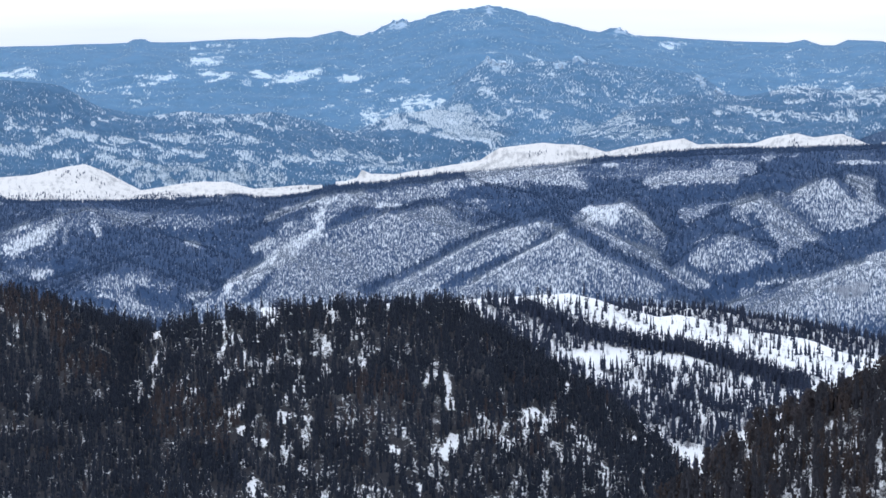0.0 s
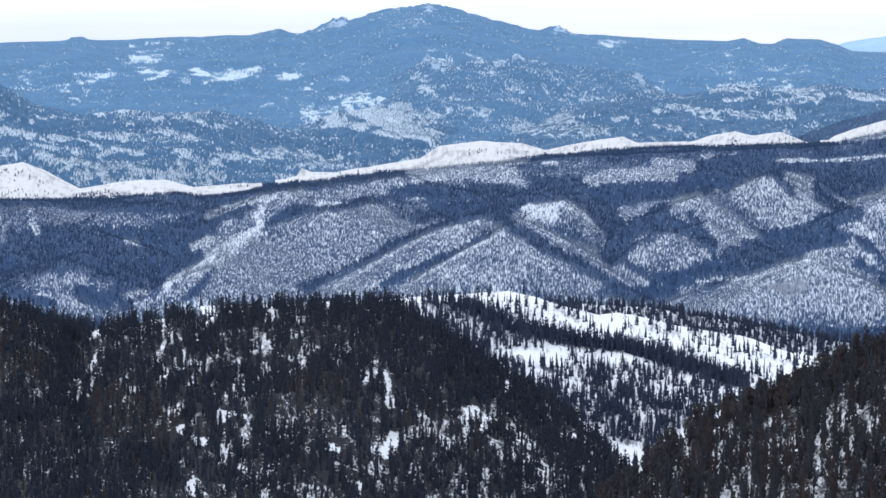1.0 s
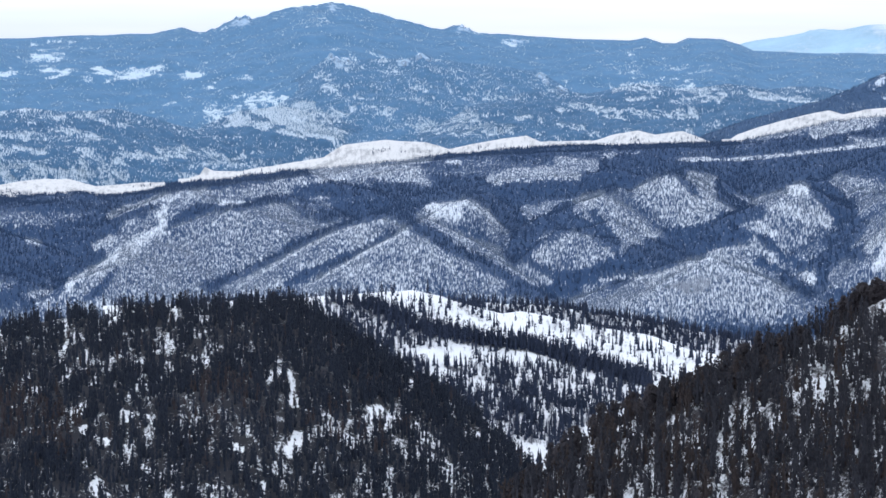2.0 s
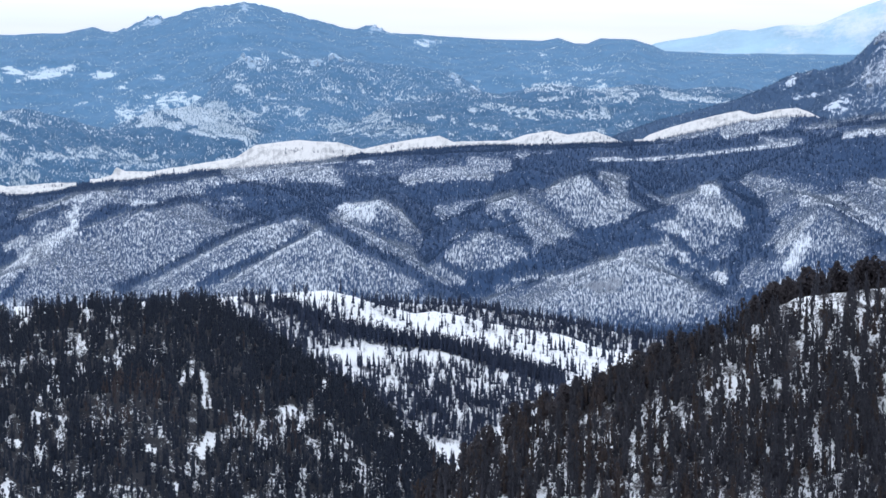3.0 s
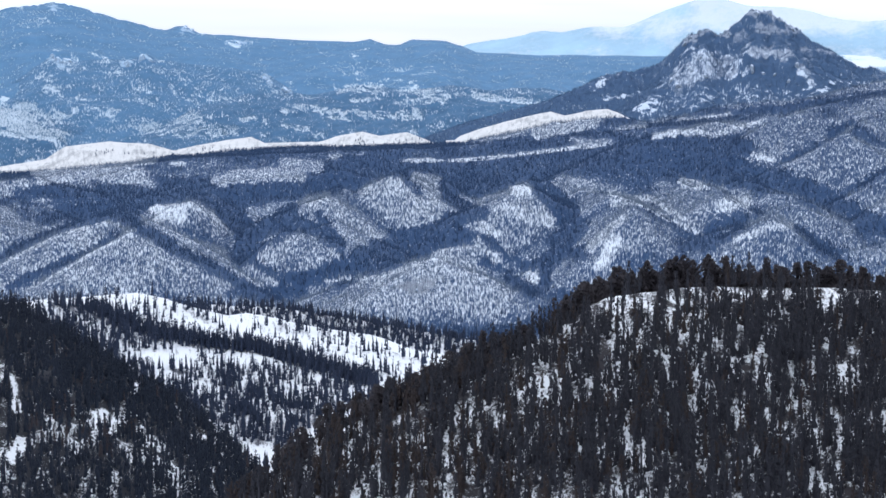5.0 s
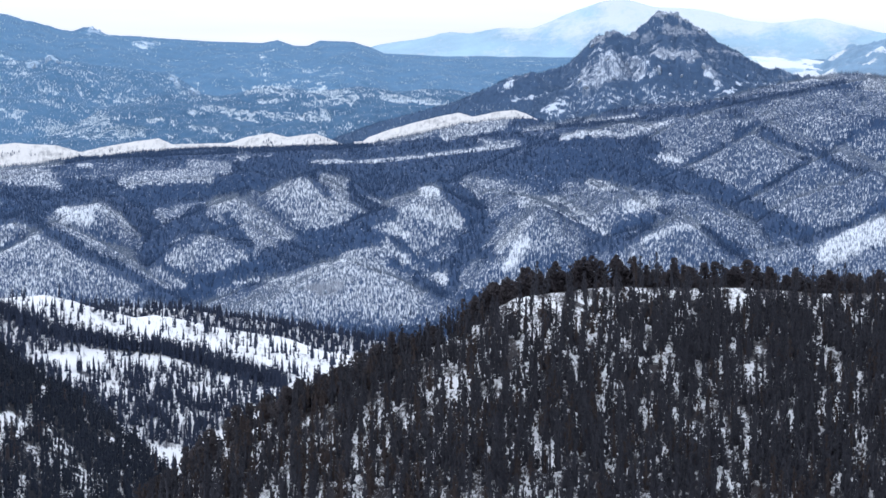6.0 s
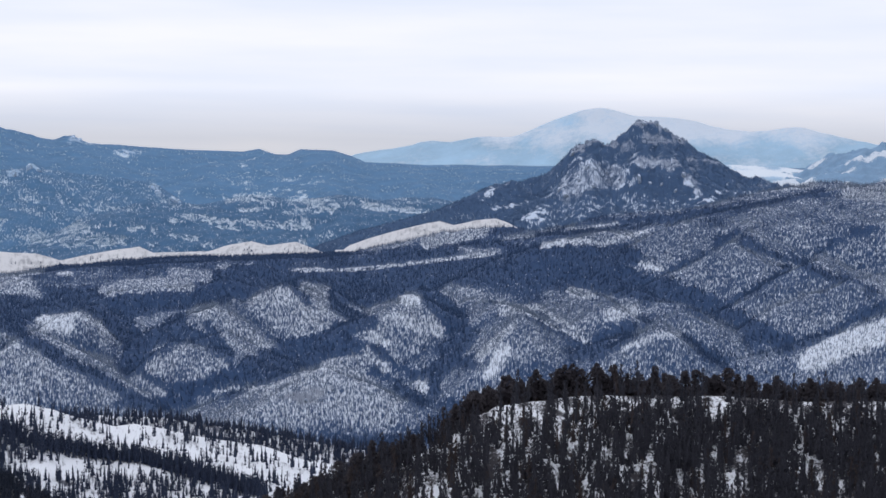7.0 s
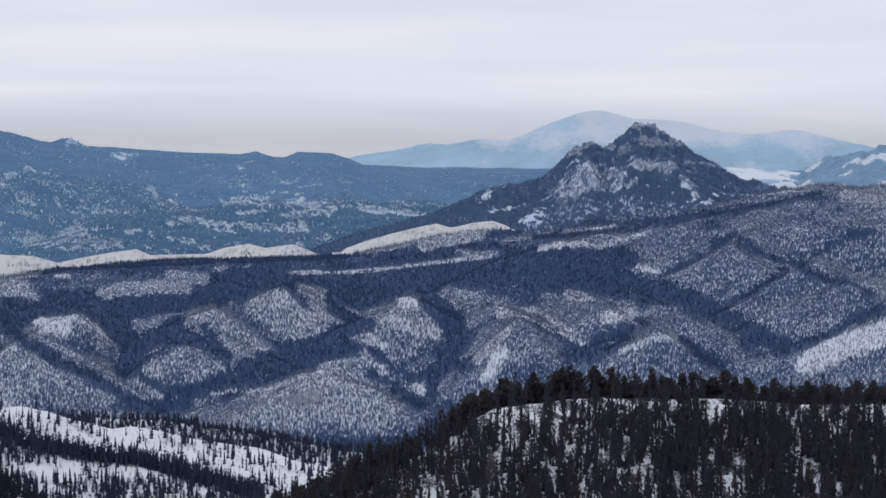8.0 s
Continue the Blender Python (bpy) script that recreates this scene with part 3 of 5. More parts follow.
def clothe(sh, bare, seed, hump_size=95.0, hump_high=16.0, spots=(), crags=()):
    """Woods with flecks of snow, snowier on the humps; spots of open snow (bearing, rise, width, height, strength) and crags."""
    edge = fbm(sh.x, sh.y, 34, 4, seed)
    hump = ridged(sh.x * 0.6 + 0.5 * sh.y, sh.y - 0.3 * sh.x, hump_size, 4, seed + 3)
    sh.z = np.where(sh.s < 1, sh.z + np.clip((1 - sh.s) * 6, 0, 1) * (1.0 + 0.5 * min(bare, 1.0)) * hump_high * (hump - 0.55), sh.z)
    flecks = np.clip(fbm(sh.x, sh.y * 0.6, 13, 3, seed + 5) + 0.6 * fbm(sh.x, sh.y, 120, 3, seed + 6) - 0.36 + 0.1 * bare, 0, 1)
    face = np.gradient(sh.z, axis=1) / np.gradient(sh.r, axis=1) - 0.5 * np.gradient(sh.z, axis=0) / (sh.r * radians(sh.b[1, 0] - sh.b[0, 0]))
    face = (face - face.mean()) / face.std()
    sh.wood = 0.97 - 0.12 * min(bare, 1.0) - (0.7 + 0.5 * (bare < 0.5)) * flecks - 0.29 * bare * np.clip(0.6 * face + 0.7 * edge - 0.15, 0, 1)
    rise = sh.rise()
    for (b, e), w, h, k in spots:
        sh.wood = sh.wood - k * np.clip(1.2 - np.hypot((sh.b - b) / w, (rise - e) / h) + 3.2 * edge, 0, 0.8)
    fray = fbm(sh.x, sh.y * 0.5, 12, 3, seed + 2) + 0.5 * edge
    sh.wood = paint(sh, sh.wood, FAR_RAVINES + FAR_GULLIES, edge, 0.7)
    snowy = 1 - paint(sh, 1 + 0 * sh.z, FAR_SNOW_WEST + FAR_SNOW_EAST + FAR_SNOW_BASIN + FOOT_SNOW + FOOT_SNOW_HIGH, fray, 0.9)
    sh.wood = np.clip(sh.wood - snowy * (0.60 + 1.1 * fbm(sh.x + 0.4 * sh.y, sh.y * 0.6, 7, 3, seed + 8)), 0, 1)
    for b, e in crags:
        sh.rock = np.maximum(sh.rock, 0.9 - np.hypot((sh.b - b) / 0.17, (rise - e) / 0.13) + 2.0 * fbm(sh.x, sh.y, 12, 3, seed + 9))
    sh.rock = np.clip(sh.rock, 0, 1)


clothe(far, 0.0, 31, 95, 10, [((-4.01, -0.41), 0.55, 0.10, 0.6), ((-5.36, -0.34), 0.45, 0.08, 0.6), ((-6.46, -0.41), 0.4, 0.07, 0.5), ((-9.32, -0.35), 0.5, 0.08, 0.6), ((-5.49, -0.05), 0.3, 0.12, 0.35), ((-8.05, -0.31), 0.5, 0.15, 0.25),
                               ((-2.13, -0.44), 0.2, 0.06, 0.6), ((0.47, 0.85), 0.7, 0.2, 0.18), ((5.25, 0.33), 0.2, 0.12, 0.4), ((8.01, -0.28), 0.5, 0.12, 0.2)],
       [(5.25, 0.36), (-0.93, 0.83), (4.03, 0.62), (1.05, 1.14), (-1.09, 0.75)])
peak = np.clip((far.s - 0.9) * 10, 0, 1) * np.clip((line_of(FAR_CREST, far.b, 1) - 0.42) / 0.4, 0, 1)
far.z += peak * 9 * (ridged(far.x, far.y, 11, 3, 3) - 0.45)
far.build("mountain_far", M_FAR_HAZED, "long forested mountain coloured blue for haze, with rocky summits and snow flecks", "mountain")

front = range_sheet([(-4.99, -3.16, 3980), (-4.47, -2.64, 3980), (-3.95, -2.12, 3980), (-2.91, -1.71, 3980), (-1.87, -1.32, 3980), (-1.09, -0.96, 3980), (-0.57, -0.78, 3980), (0.08, -0.57, 3980), (0.60, -0.23, 3980), (0.99, 0.03, 3980), (1.25, -0.08, 3980), (1.90, -0.05, 3980), (2.80, -0.05, 3980), (3.13, 0.10, 3980), (3.39, -0.05, 3980), (4.10, -0.10, 3980), (5.39, -0.26, 3980), (5.90, -0.34, 3980), (6.55, -0.77, 3980), (7.19, -1.03, 3980), (7.96, -1.23, 3980), (8.98, -1.41, 3980), (9.74, -1.64, 3980), (10.50, -1.96, 3980), (11.27, -2.85, 3980)], [(-5.00, -4.19, 3420), (11.28, -3.75, 3420)], 0.06, 140, back=60, margin=0.4, bulge=1.0, jag=4, jag_size=30, relief=26, relief_size=120, seed=13)
clothe(front, 0.35, 41, 80, 12, [((0.34, -1.24), 1.0, 0.24, 0.85), ((-0.57, -0.96), 0.45, 0.18, 0.7), ((-1.61, -1.54), 0.5, 0.2, 0.35), ((4.49, -1.60), 0.9, 0.2, 0.35), ((1.64, -0.96), 0.25, 0.1, 0.4), ((4.75, -0.96), 0.3, 0.1, 0.35), ((1.12, -0.03), 0.3, 0.1, 0.3)],
       [(3.13, -0.00), (1.01, -0.00), (5.84, -0.46), (6.29, -0.76), (2.67, -0.13), (1.25, -0.18)])
front.build("mountain_front_hazed", M_FRONT_HAZED, "forested mountain flank coloured blue for haze, with granite outcrops and snowy slopes", "mountain")
foot_1 = range_sheet([(-13.81, -0.55, 3680), (-10.08, -0.46, 3680), (-9.32, -0.50, 3680), (-8.69, -0.61, 3680), (-7.81, -1.10, 3680), (-6.78, -1.29, 3680), (-5.88, -1.16, 3680), (-4.98, -1.29, 3680), (-3.95, -1.22, 3680), (-2.91, -1.42, 3680), (-1.87, -1.74, 3680), (-0.83, -2.10, 3680), (0.47, -2.41, 3680), (1.51, -2.65, 3680), (2.29, -3.17, 3680)], [(-13.88, -4.21, 3330), (2.30, -4.08, 3330)], 0.06, 110, back=60, margin=0.4, jag=4, jag_size=40, relief=26, relief_size=120, seed=15)
clothe(foot_1, 1.0, 51, 48, 15, [((-7.43, -1.83), 0.35, 0.12, 0.8), ((-6.66, -1.93), 0.3, 0.09, 0.8), ((-8.83, -1.69), 0.8, 0.16, 0.4), ((-4.73, -1.80), 0.6, 0.12, 0.5), ((-6.92, -2.40), 0.8, 0.08, 0.8), ((-2.52, -2.28), 0.5, 0.12, 0.4)])
foot_1.wood = np.clip(foot_1.wood + 0.4 * np.clip((foot_1.rise() + 1.2) / 0.3, 0, 1), 0, 1)
foot_2 = range_sheet([(2.63, -1.97, 3720), (3.39, -1.59, 3720), (4.28, -1.13, 3720), (5.69, -0.76, 3720), (6.98, -0.83, 3720), (8.01, -0.62, 3720), (9.05, -0.69, 3720), (10.09, -0.61, 3720), (11.13, -0.71, 3720), (12.17, -0.65, 3720), (12.95, -0.80, 3720), (13.99, -1.01, 3720), (15.29, -1.28, 3720), (16.34, -1.93, 3720)], [(2.63, -2.87, 3340), (16.34, -2.84, 3340)], 0.06, 80, back=60, margin=0.4, jag=4, jag_size=40, relief=16, relief_size=90, seed=16)
clothe(foot_2, 0.9, 61, 42, 10)
foot_3 = range_sheet([(-13.83, -1.84, 3560), (-10.10, -1.71, 3560), (-9.46, -1.59, 3560), (-8.70, -1.51, 3560), (-7.94, -1.67, 3560), (-7.17, -1.75, 3560), (-6.27, -1.68, 3560), (-5.50, -1.78, 3560), (-4.60, -1.73, 3560), (-3.69, -1.86, 3560), (-2.78, -2.02, 3560), (-1.87, -2.26, 3560), (-0.57, -2.60, 3560), (0.99, -2.86, 3560)], [(-13.88, -4.21, 3330), (0.99, -4.21, 3330)], 0.06, 70, back=50, margin=0.4, jag=7, jag_size=36, relief=14, relief_size=60, seed=17)
clothe(foot_3, 1.2, 71, 40, 12)
foot_4 = range_sheet([(-8.84, -2.49, 3440), (-7.95, -2.29, 3440), (-7.18, -2.21, 3440), (-6.41, -2.40, 3440), (-5.63, -2.38, 3440), (-4.73, -2.29, 3440), (-3.82, -2.46, 3440), (-2.92, -2.62, 3440), (-1.88, -2.75, 3440), (-0.83, -2.91, 3440)], [(-8.86, -4.29, 3310), (-0.84, -4.21, 3310)], 0.06, 50, back=40, margin=0.4, jag=6, jag_size=30, relief=10, relief_size=50, seed=18)
clothe(foot_4, 1.3, 81, 36, 9)
foot_5 = range_sheet([(-3.44, -2.51, 3760), (-2.65, -2.02, 3760), (-1.87, -1.56, 3760), (-1.09, -1.28, 3760), (-0.31, -1.17, 3760), (0.60, -1.22, 3760), (1.51, -1.50, 3760), (2.55, -1.68, 3760), (3.59, -1.58, 3760), (4.62, -1.50, 3760), (5.66, -1.68, 3760), (6.94, -1.67, 3760), (8.22, -1.77, 3760), (9.24, -1.92, 3760), (10.26, -2.35, 3760)], [(-3.44, -4.20, 3400), (10.28, -3.89, 3400)], 0.06, 70, back=50, margin=0.4, jag=7, jag_size=40, relief=16, relief_size=70, seed=19)
clothe(foot_5, 1.2, 91, 44, 12, [((0.14, -1.50), 1.2, 0.3, 0.8)])
foot_6 = range_sheet([(-13.84, -2.13, 3500), (-10.10, -1.99, 3500), (-9.22, -2.08, 3500), (-8.45, -1.93, 3500), (-7.56, -2.01, 3500), (-6.79, -2.11, 3500), (-5.89, -2.01, 3500), (-4.99, -2.02, 3500), (-4.21, -2.15, 3500), (-3.17, -2.25, 3500), (-2.40, -2.41, 3500), (-1.35, -2.54, 3500), (-0.31, -2.75, 3500)], [(-13.88, -4.21, 3320), (-0.31, -4.21, 3320)], 0.06, 60, back=40, margin=0.4, jag=6, jag_size=30, relief=10, relief_size=50, seed=20)
clothe(foot_6, 1.2, 95, 36, 9)
foot_7 = range_sheet([(2.29, -2.02, 3640), (3.07, -1.84, 3640), (3.85, -1.94, 3640), (4.75, -1.73, 3640), (5.79, -1.88, 3640), (6.81, -1.86, 3640), (7.84, -2.01, 3640), (8.99, -2.00, 3640), (10.00, -2.16, 3640)] , [(2.30, -4.21, 3400), (10.03, -3.89, 3400)], 0.06, 60, back=40, margin=0.4, jag=6, jag_size=30, relief=10, relief_size=50, seed=22)
clothe(foot_7, 1.2, 97, 36, 9)
for sh in (foot_1, foot_2, foot_3, foot_4, foot_5, foot_6, foot_7):
    brow = np.clip((sh.s - 0.91) / 0.03, 0, 1) * np.clip(0.42 + 3.4 * fbm(sh.x + 0.6 * sh.y, sh.y * 0.5, 26, 4, 7), 0, 1)
    sh.wood = np.clip(sh.wood + 0.34 * np.clip((0.93 - sh.s) / 0.05, 0, 1) * (sh.wood > 0.6) - 0.16 * brow, 0, 1)
    sh.build("foothills", M_FOOT_HAZED, "wooded foothills coloured blue for haze, with snow on their faces", "hills")
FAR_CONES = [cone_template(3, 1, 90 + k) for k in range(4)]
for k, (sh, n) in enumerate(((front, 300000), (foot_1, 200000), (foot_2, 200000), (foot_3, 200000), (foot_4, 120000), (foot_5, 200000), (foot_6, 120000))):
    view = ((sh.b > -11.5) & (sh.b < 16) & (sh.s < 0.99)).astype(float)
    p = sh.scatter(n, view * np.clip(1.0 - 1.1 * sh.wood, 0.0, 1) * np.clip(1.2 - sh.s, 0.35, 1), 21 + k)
    joined("woods", p, FAR_CONES, (2.2, 4.0), (0.6, 1.0), M_FIR_FAR_HAZED, "woods coloured blue for haze on the distant slopes", "woods", 21 + k)

field = range_sheet([(18.39, 0.12, 4250), (19.16, 0.14, 4250), (20.19, 0.10, 4250), (21.08, -0.02, 4250), (24.23, -0.09, 4250)], [(18.40, -0.55, 3900), (24.24, -0.58, 3900)], 0.05, 30, margin=0.5, jag=1, relief=3, seed=3)
field.wood = np.clip(0.35 + 1.4 * fbm(field.x, field.y * 0.5, 50, 4, 3), 0, 1)
field.build("snow_field_far", M_FARSNOW_HAZED, "far white snow field behind the rocky butte, its ground coloured pale blue for haze", "snow field")
spire = range_sheet([(20.44, -0.09, 4200), (20.95, 0.17, 4200), (21.33, 0.41, 4200), (21.58, 0.43, 4200), (21.90, 0.46, 4200), (22.22, 0.54, 4200), (22.57, 0.64, 4200), (23.22, 0.88, 4200), (24.22, 1.01, 4200), (25.47, 0.57, 4200)], [(20.45, -0.54, 3850), (25.48, -0.51, 3850)], 0.03, 60, margin=0.4, jag=10, jag_size=16, relief=30, relief_size=70, seed=7)
spire.wood = np.clip(0.55 + 1.6 * fbm(spire.x, spire.y, 50, 4, 1) + np.clip((spire.s - 0.55) * 1.2, -0.5, 0.5), 0, 1)
spire.build("crag_far", M_CRAG_HAZED, "far crag coloured pale blue for haze, with snowy slopes", "mountain")

# ---- bare white ridges that end the plateau ----
bare_1 = range_sheet([(-13.24, -2.83, 3150), (-10.11, -2.67, 3150), (-9.35, -2.61, 3150), (-8.55, -2.42, 3150), (-8.20, -2.36, 3150), (-7.69, -2.56, 3150), (-7.30, -2.78, 3150), (-6.93, -2.99, 3150), (-6.20, -2.86, 3150), (-5.51, -2.77, 3150), (-4.99, -2.79, 3150), (-4.34, -2.97, 3150), (-3.70, -2.90, 3150), (-3.05, -2.88, 3150)], [(-13.25, -3.53, 2980), (-2.92, -3.43, 2980)], 0.04, 26, margin=0.3, jag=1.5, relief=9, relief_size=70, seed=1)
bare_2 = range_sheet([(-2.27, -2.80, 3150), (-1.98, -2.72, 3150), (-1.87, -2.53, 3150), (-1.66, -2.62, 3150), (-1.09, -2.62, 3150), (-0.05, -2.47, 3150), (0.86, -2.30, 3150), (1.10, -2.14, 3150), (1.31, -2.02, 3150), (2.29, -1.91, 3150), (3.20, -1.95, 3150), (3.74, -2.10, 3150), (4.37, -1.98, 3150), (5.01, -1.86, 3150), (5.53, -1.80, 3150), (5.85, -1.94, 3150), (7.07, -1.90, 3150), (7.58, -1.76, 3150), (8.09, -1.66, 3150), (8.47, -1.76, 3150), (9.11, -1.68, 3150), (9.49, -1.83, 3150), (9.90, -1.99, 3150)], [(-2.40, -3.36, 2990), (10.01, -2.48, 2990)], 0.04, 26, margin=0.2, jag=1.2, relief=9, relief_size=70, seed=5)
bare_3 = range_sheet([(10.20, -1.86, 3120), (10.34, -1.76, 3120), (10.92, -1.56, 3120), (11.57, -1.38, 3120), (12.10, -1.24, 3120), (12.42, -1.19, 3120), (12.74, -1.28, 3120), (13.26, -1.16, 3120), (13.71, -1.12, 3120), (13.97, -1.21, 3120), (14.50, -1.50, 3120)], [(10.20, -2.54, 2960), (14.58, -2.18, 2960)], 0.04, 26, margin=0.2, jag=1, relief=9, relief_size=70, seed=6)
for sh in (bare_1, bare_2, bare_3):
    sh.wood = np.clip(0.10 + 0.6 * fbm(sh.x, sh.y, 30, 4, 5), 0, 1)
    sh.build("bare_ridge", M_BARE, "treeless snow-covered ridge at the plateau's edge", "ridge")
edge_spots = [sh.scatter(7000, np.clip(1.3 * fbm(sh.x, sh.y, 26, 3, 8) + 0.62 - 1.2 * sh.s, 0, 0.6), 60) for sh in (bare_1, bare_2, bare_3)]
joined("woods", np.concatenate(edge_spots), [cone_template(4, 2, k) for k in range(5)], (2.6, 4.6), (1.4, 2.2), M_FIR_MID_HAZED, "small dark trees coloured blue for haze along the foot of the bare ridges", "woods", 60)

# ---- the plateau and its burnt spurs ----
# woods down the ravines and over the tableland (towards 1), snow on the open faces (towards 0)
MID_WOODS_WEST = [
    (0.64, 0.98, (-10.13, -4.66), (-8.22, -4.43), (-6.30, -4.57), (-4.74, -4.13)),
    (1, 0.20, (-4.35, -3.65), (-5.00, -4.19), (-6.29, -4.31), (-7.58, -4.37), (-8.61, -4.68)),
    (0.95, 0.26, (-6.30, -4.90), (-5.00, -4.71), (-4.62, -5.04), (-5.92, -5.48)),
    (0.9, 0.13, (-10.12, -3.76), (-9.49, -3.58), (-8.98, -3.39)),
    (0.95, 0.13, (-10.12, -3.40), (-9.48, -3.34), (-8.72, -3.13), (-7.82, -3.08), (-6.80, -3.12), (-5.90, -3.02), (-4.99, -3.03)),
    (1, 0.14, (-4.73, -3.18), (-3.96, -3.19), (-2.92, -3.10), (-2.14, -2.91), (-1.09, -2.80)),
    (0.95, 0.18, (-6.56, -4.96), (-5.26, -4.84), (-4.61, -4.33), (-3.83, -3.81), (-2.92, -3.43)),
    (0.5, 0.34, (-7.32, -3.56), (-5.77, -3.54)),
    (0.08, 0.17, (-9.85, -4.30), (-9.37, -4.09), (-9.13, -3.93)),
    (0.3, 0.09, (-8.88, -3.77), (-8.75, -3.65)),
    (0.25, 0.10, (-9.38, -4.99), (-8.61, -4.81)),
    (0.3, 0.16, (-7.72, -5.10), (-6.94, -5.08)),
    (0.5, 0.10, (-6.30, -5.22), (-5.65, -5.03)),
    (0.25, 0.08, (-7.08, -5.66), (-6.30, -5.48), (-5.40, -5.36)),
    (0.35, 0.10, (-8.02, -3.85), (-7.90, -3.98)),
    (0.45, 0.09, (-5.00, -3.68), (-4.48, -3.55)),
    (0.3, 0.07, (-9.87, -3.92), (-9.49, -3.77)),
]
MID_RIDGES_WEST = [
    (0.38, 0.78, (-3.97, -5.24), (-2.92, -4.73), (-1.88, -4.47), (-1.10, -4.34)),
    (0.42, 0.29, (-4.22, -4.20), (-3.44, -3.81), (-2.40, -3.56)),
    (1, 0.09, (-2.40, -3.60), (-1.88, -3.48), (-1.10, -3.42), (0.00, -3.25)),
    (1, 0.07, (-3.64, -4.33), (-3.05, -4.07), (-2.53, -3.75), (-1.88, -3.53)),
    (0.0, 0.10, (-5.01, -5.23), (-4.49, -4.87), (-3.96, -4.59), (-3.44, -4.23), (-2.92, -3.97)),
    (0.0, 0.13, (-4.23, -4.94), (-3.96, -4.72)),
    (0.02, 0.10, (-4.29, -4.35), (-4.09, -4.20)),
    (0.0, 0.12, (-2.89, -3.59), (-2.82, -3.79)),
    (0.02, 0.05, (-3.70, -3.62), (-2.92, -3.30), (-2.27, -3.19)),
    (0.0, 0.12, (-1.49, -3.32), (-1.23, -3.32)),
    (0.36, 0.12, (-2.40, -3.19), (-1.09, -3.17), (0.00, -3.04)),
    (1, 0.08, (-3.83, -4.72), (-4.10, -5.11), (-4.49, -5.50)),
    (1, 0.09, (-1.88, -5.31), (-1.10, -5.08), (-0.44, -4.73), (0.21, -4.34), (0.99, -3.98), (1.51, -3.78)),
]
MID_PLATEAU_WEST = [
    (1, 0.12, (-2.92, -2.97), (-1.09, -2.84), (0.21, -2.69), (1.25, -2.54), (2.29, -2.43), (3.59, -2.25), (5.14, -2.12), (6.94, -2.07), (8.22, -2.07), (10.10, -1.99)),
    (0.95, 0.29, (2.29, -3.10), (3.59, -3.03), (4.76, -3.09), (6.69, -2.79), (8.61, -2.49), (10.10, -2.38)),
    (0.7, 0.29, (0.47, -3.46), (1.51, -3.45), (2.29, -3.30)),
    (0.92, 0.16, (0.21, -3.10), (1.51, -3.08), (2.81, -3.19)),
    (0.15, 0.08, (0.73, -2.82), (1.38, -2.75)),
    (0.4, 0.14, (1.90, -2.67), (3.20, -2.88)),
    (0.25, 0.05, (2.29, -2.47), (3.33, -2.39)),
    (0.08, 0.04, (3.67, -2.42), (4.00, -2.42)),
    (0.3, 0.16, (4.76, -2.86), (5.40, -2.69), (6.18, -2.67), (6.69, -2.73)),
    (0.35, 0.14, (6.30, -2.40), (7.07, -2.50)),
    (0.3, 0.09, (7.33, -2.25), (8.10, -2.25)),
    (0.2, 0.04, (8.86, -2.36), (9.31, -2.31)),
    (0.05, 0.08, (3.53, -3.07), (3.67, -3.05)),
    (0.1, 0.05, (2.75, -3.33), (2.92, -3.30)),
]
MID_SPURS_A = [
    (1, 0.12, (2.62, -3.76), (3.34, -4.10), (4.12, -4.55), (4.90, -4.97), (5.36, -5.26)),
    (1, 0.10, (0.00, -5.21), (0.99, -4.76), (1.78, -4.43), (2.36, -4.13)),
    (1, 0.12, (1.51, -3.73), (2.29, -3.60), (2.82, -3.66), (2.97, -3.45), (3.59, -3.22), (4.24, -3.16), (4.89, -3.44)),
    (1, 0.10, (5.03, -5.39), (5.81, -5.51), (6.71, -5.35)),
    (0.95, 0.29, (4.76, -3.35), (5.28, -3.70), (5.45, -4.19), (5.31, -4.52)),
    (1, 0.16, (4.96, -3.44), (5.92, -3.31), (6.69, -3.04), (7.21, -2.93)),
    (0.42, 0.16, (5.54, -3.52), (6.70, -3.43)),
    (0.15, 0.13, (6.85, -3.30), (7.02, -3.22)),
    (0.02, 0.14, (3.40, -3.66), (3.88, -3.53)),
    (0.2, 0.07, (4.11, -3.36), (4.63, -3.55)),
    (0.9, 0.10, (7.08, -3.56), (7.24, -3.82), (7.50, -4.11)),
    (0.9, 0.10, (5.48, -4.39), (6.06, -4.19), (6.57, -3.92), (7.35, -4.11), (7.63, -4.46)),
    (1, 0.20, (6.58, -5.11), (7.10, -4.95), (7.74, -4.69), (8.37, -4.42), (9.14, -4.16), (10.12, -3.79)),
    (0.08, 0.05, (8.07, -5.07), (8.98, -4.88), (9.64, -4.64), (10.16, -4.51)),
    (0.04, 0.03, (0.37, -5.30), (1.25, -4.83), (2.17, -4.31), (2.82, -4.02)),
    (0.08, 0.03, (-1.10, -5.28), (0.21, -4.50), (1.12, -4.04), (2.29, -3.74)),
]
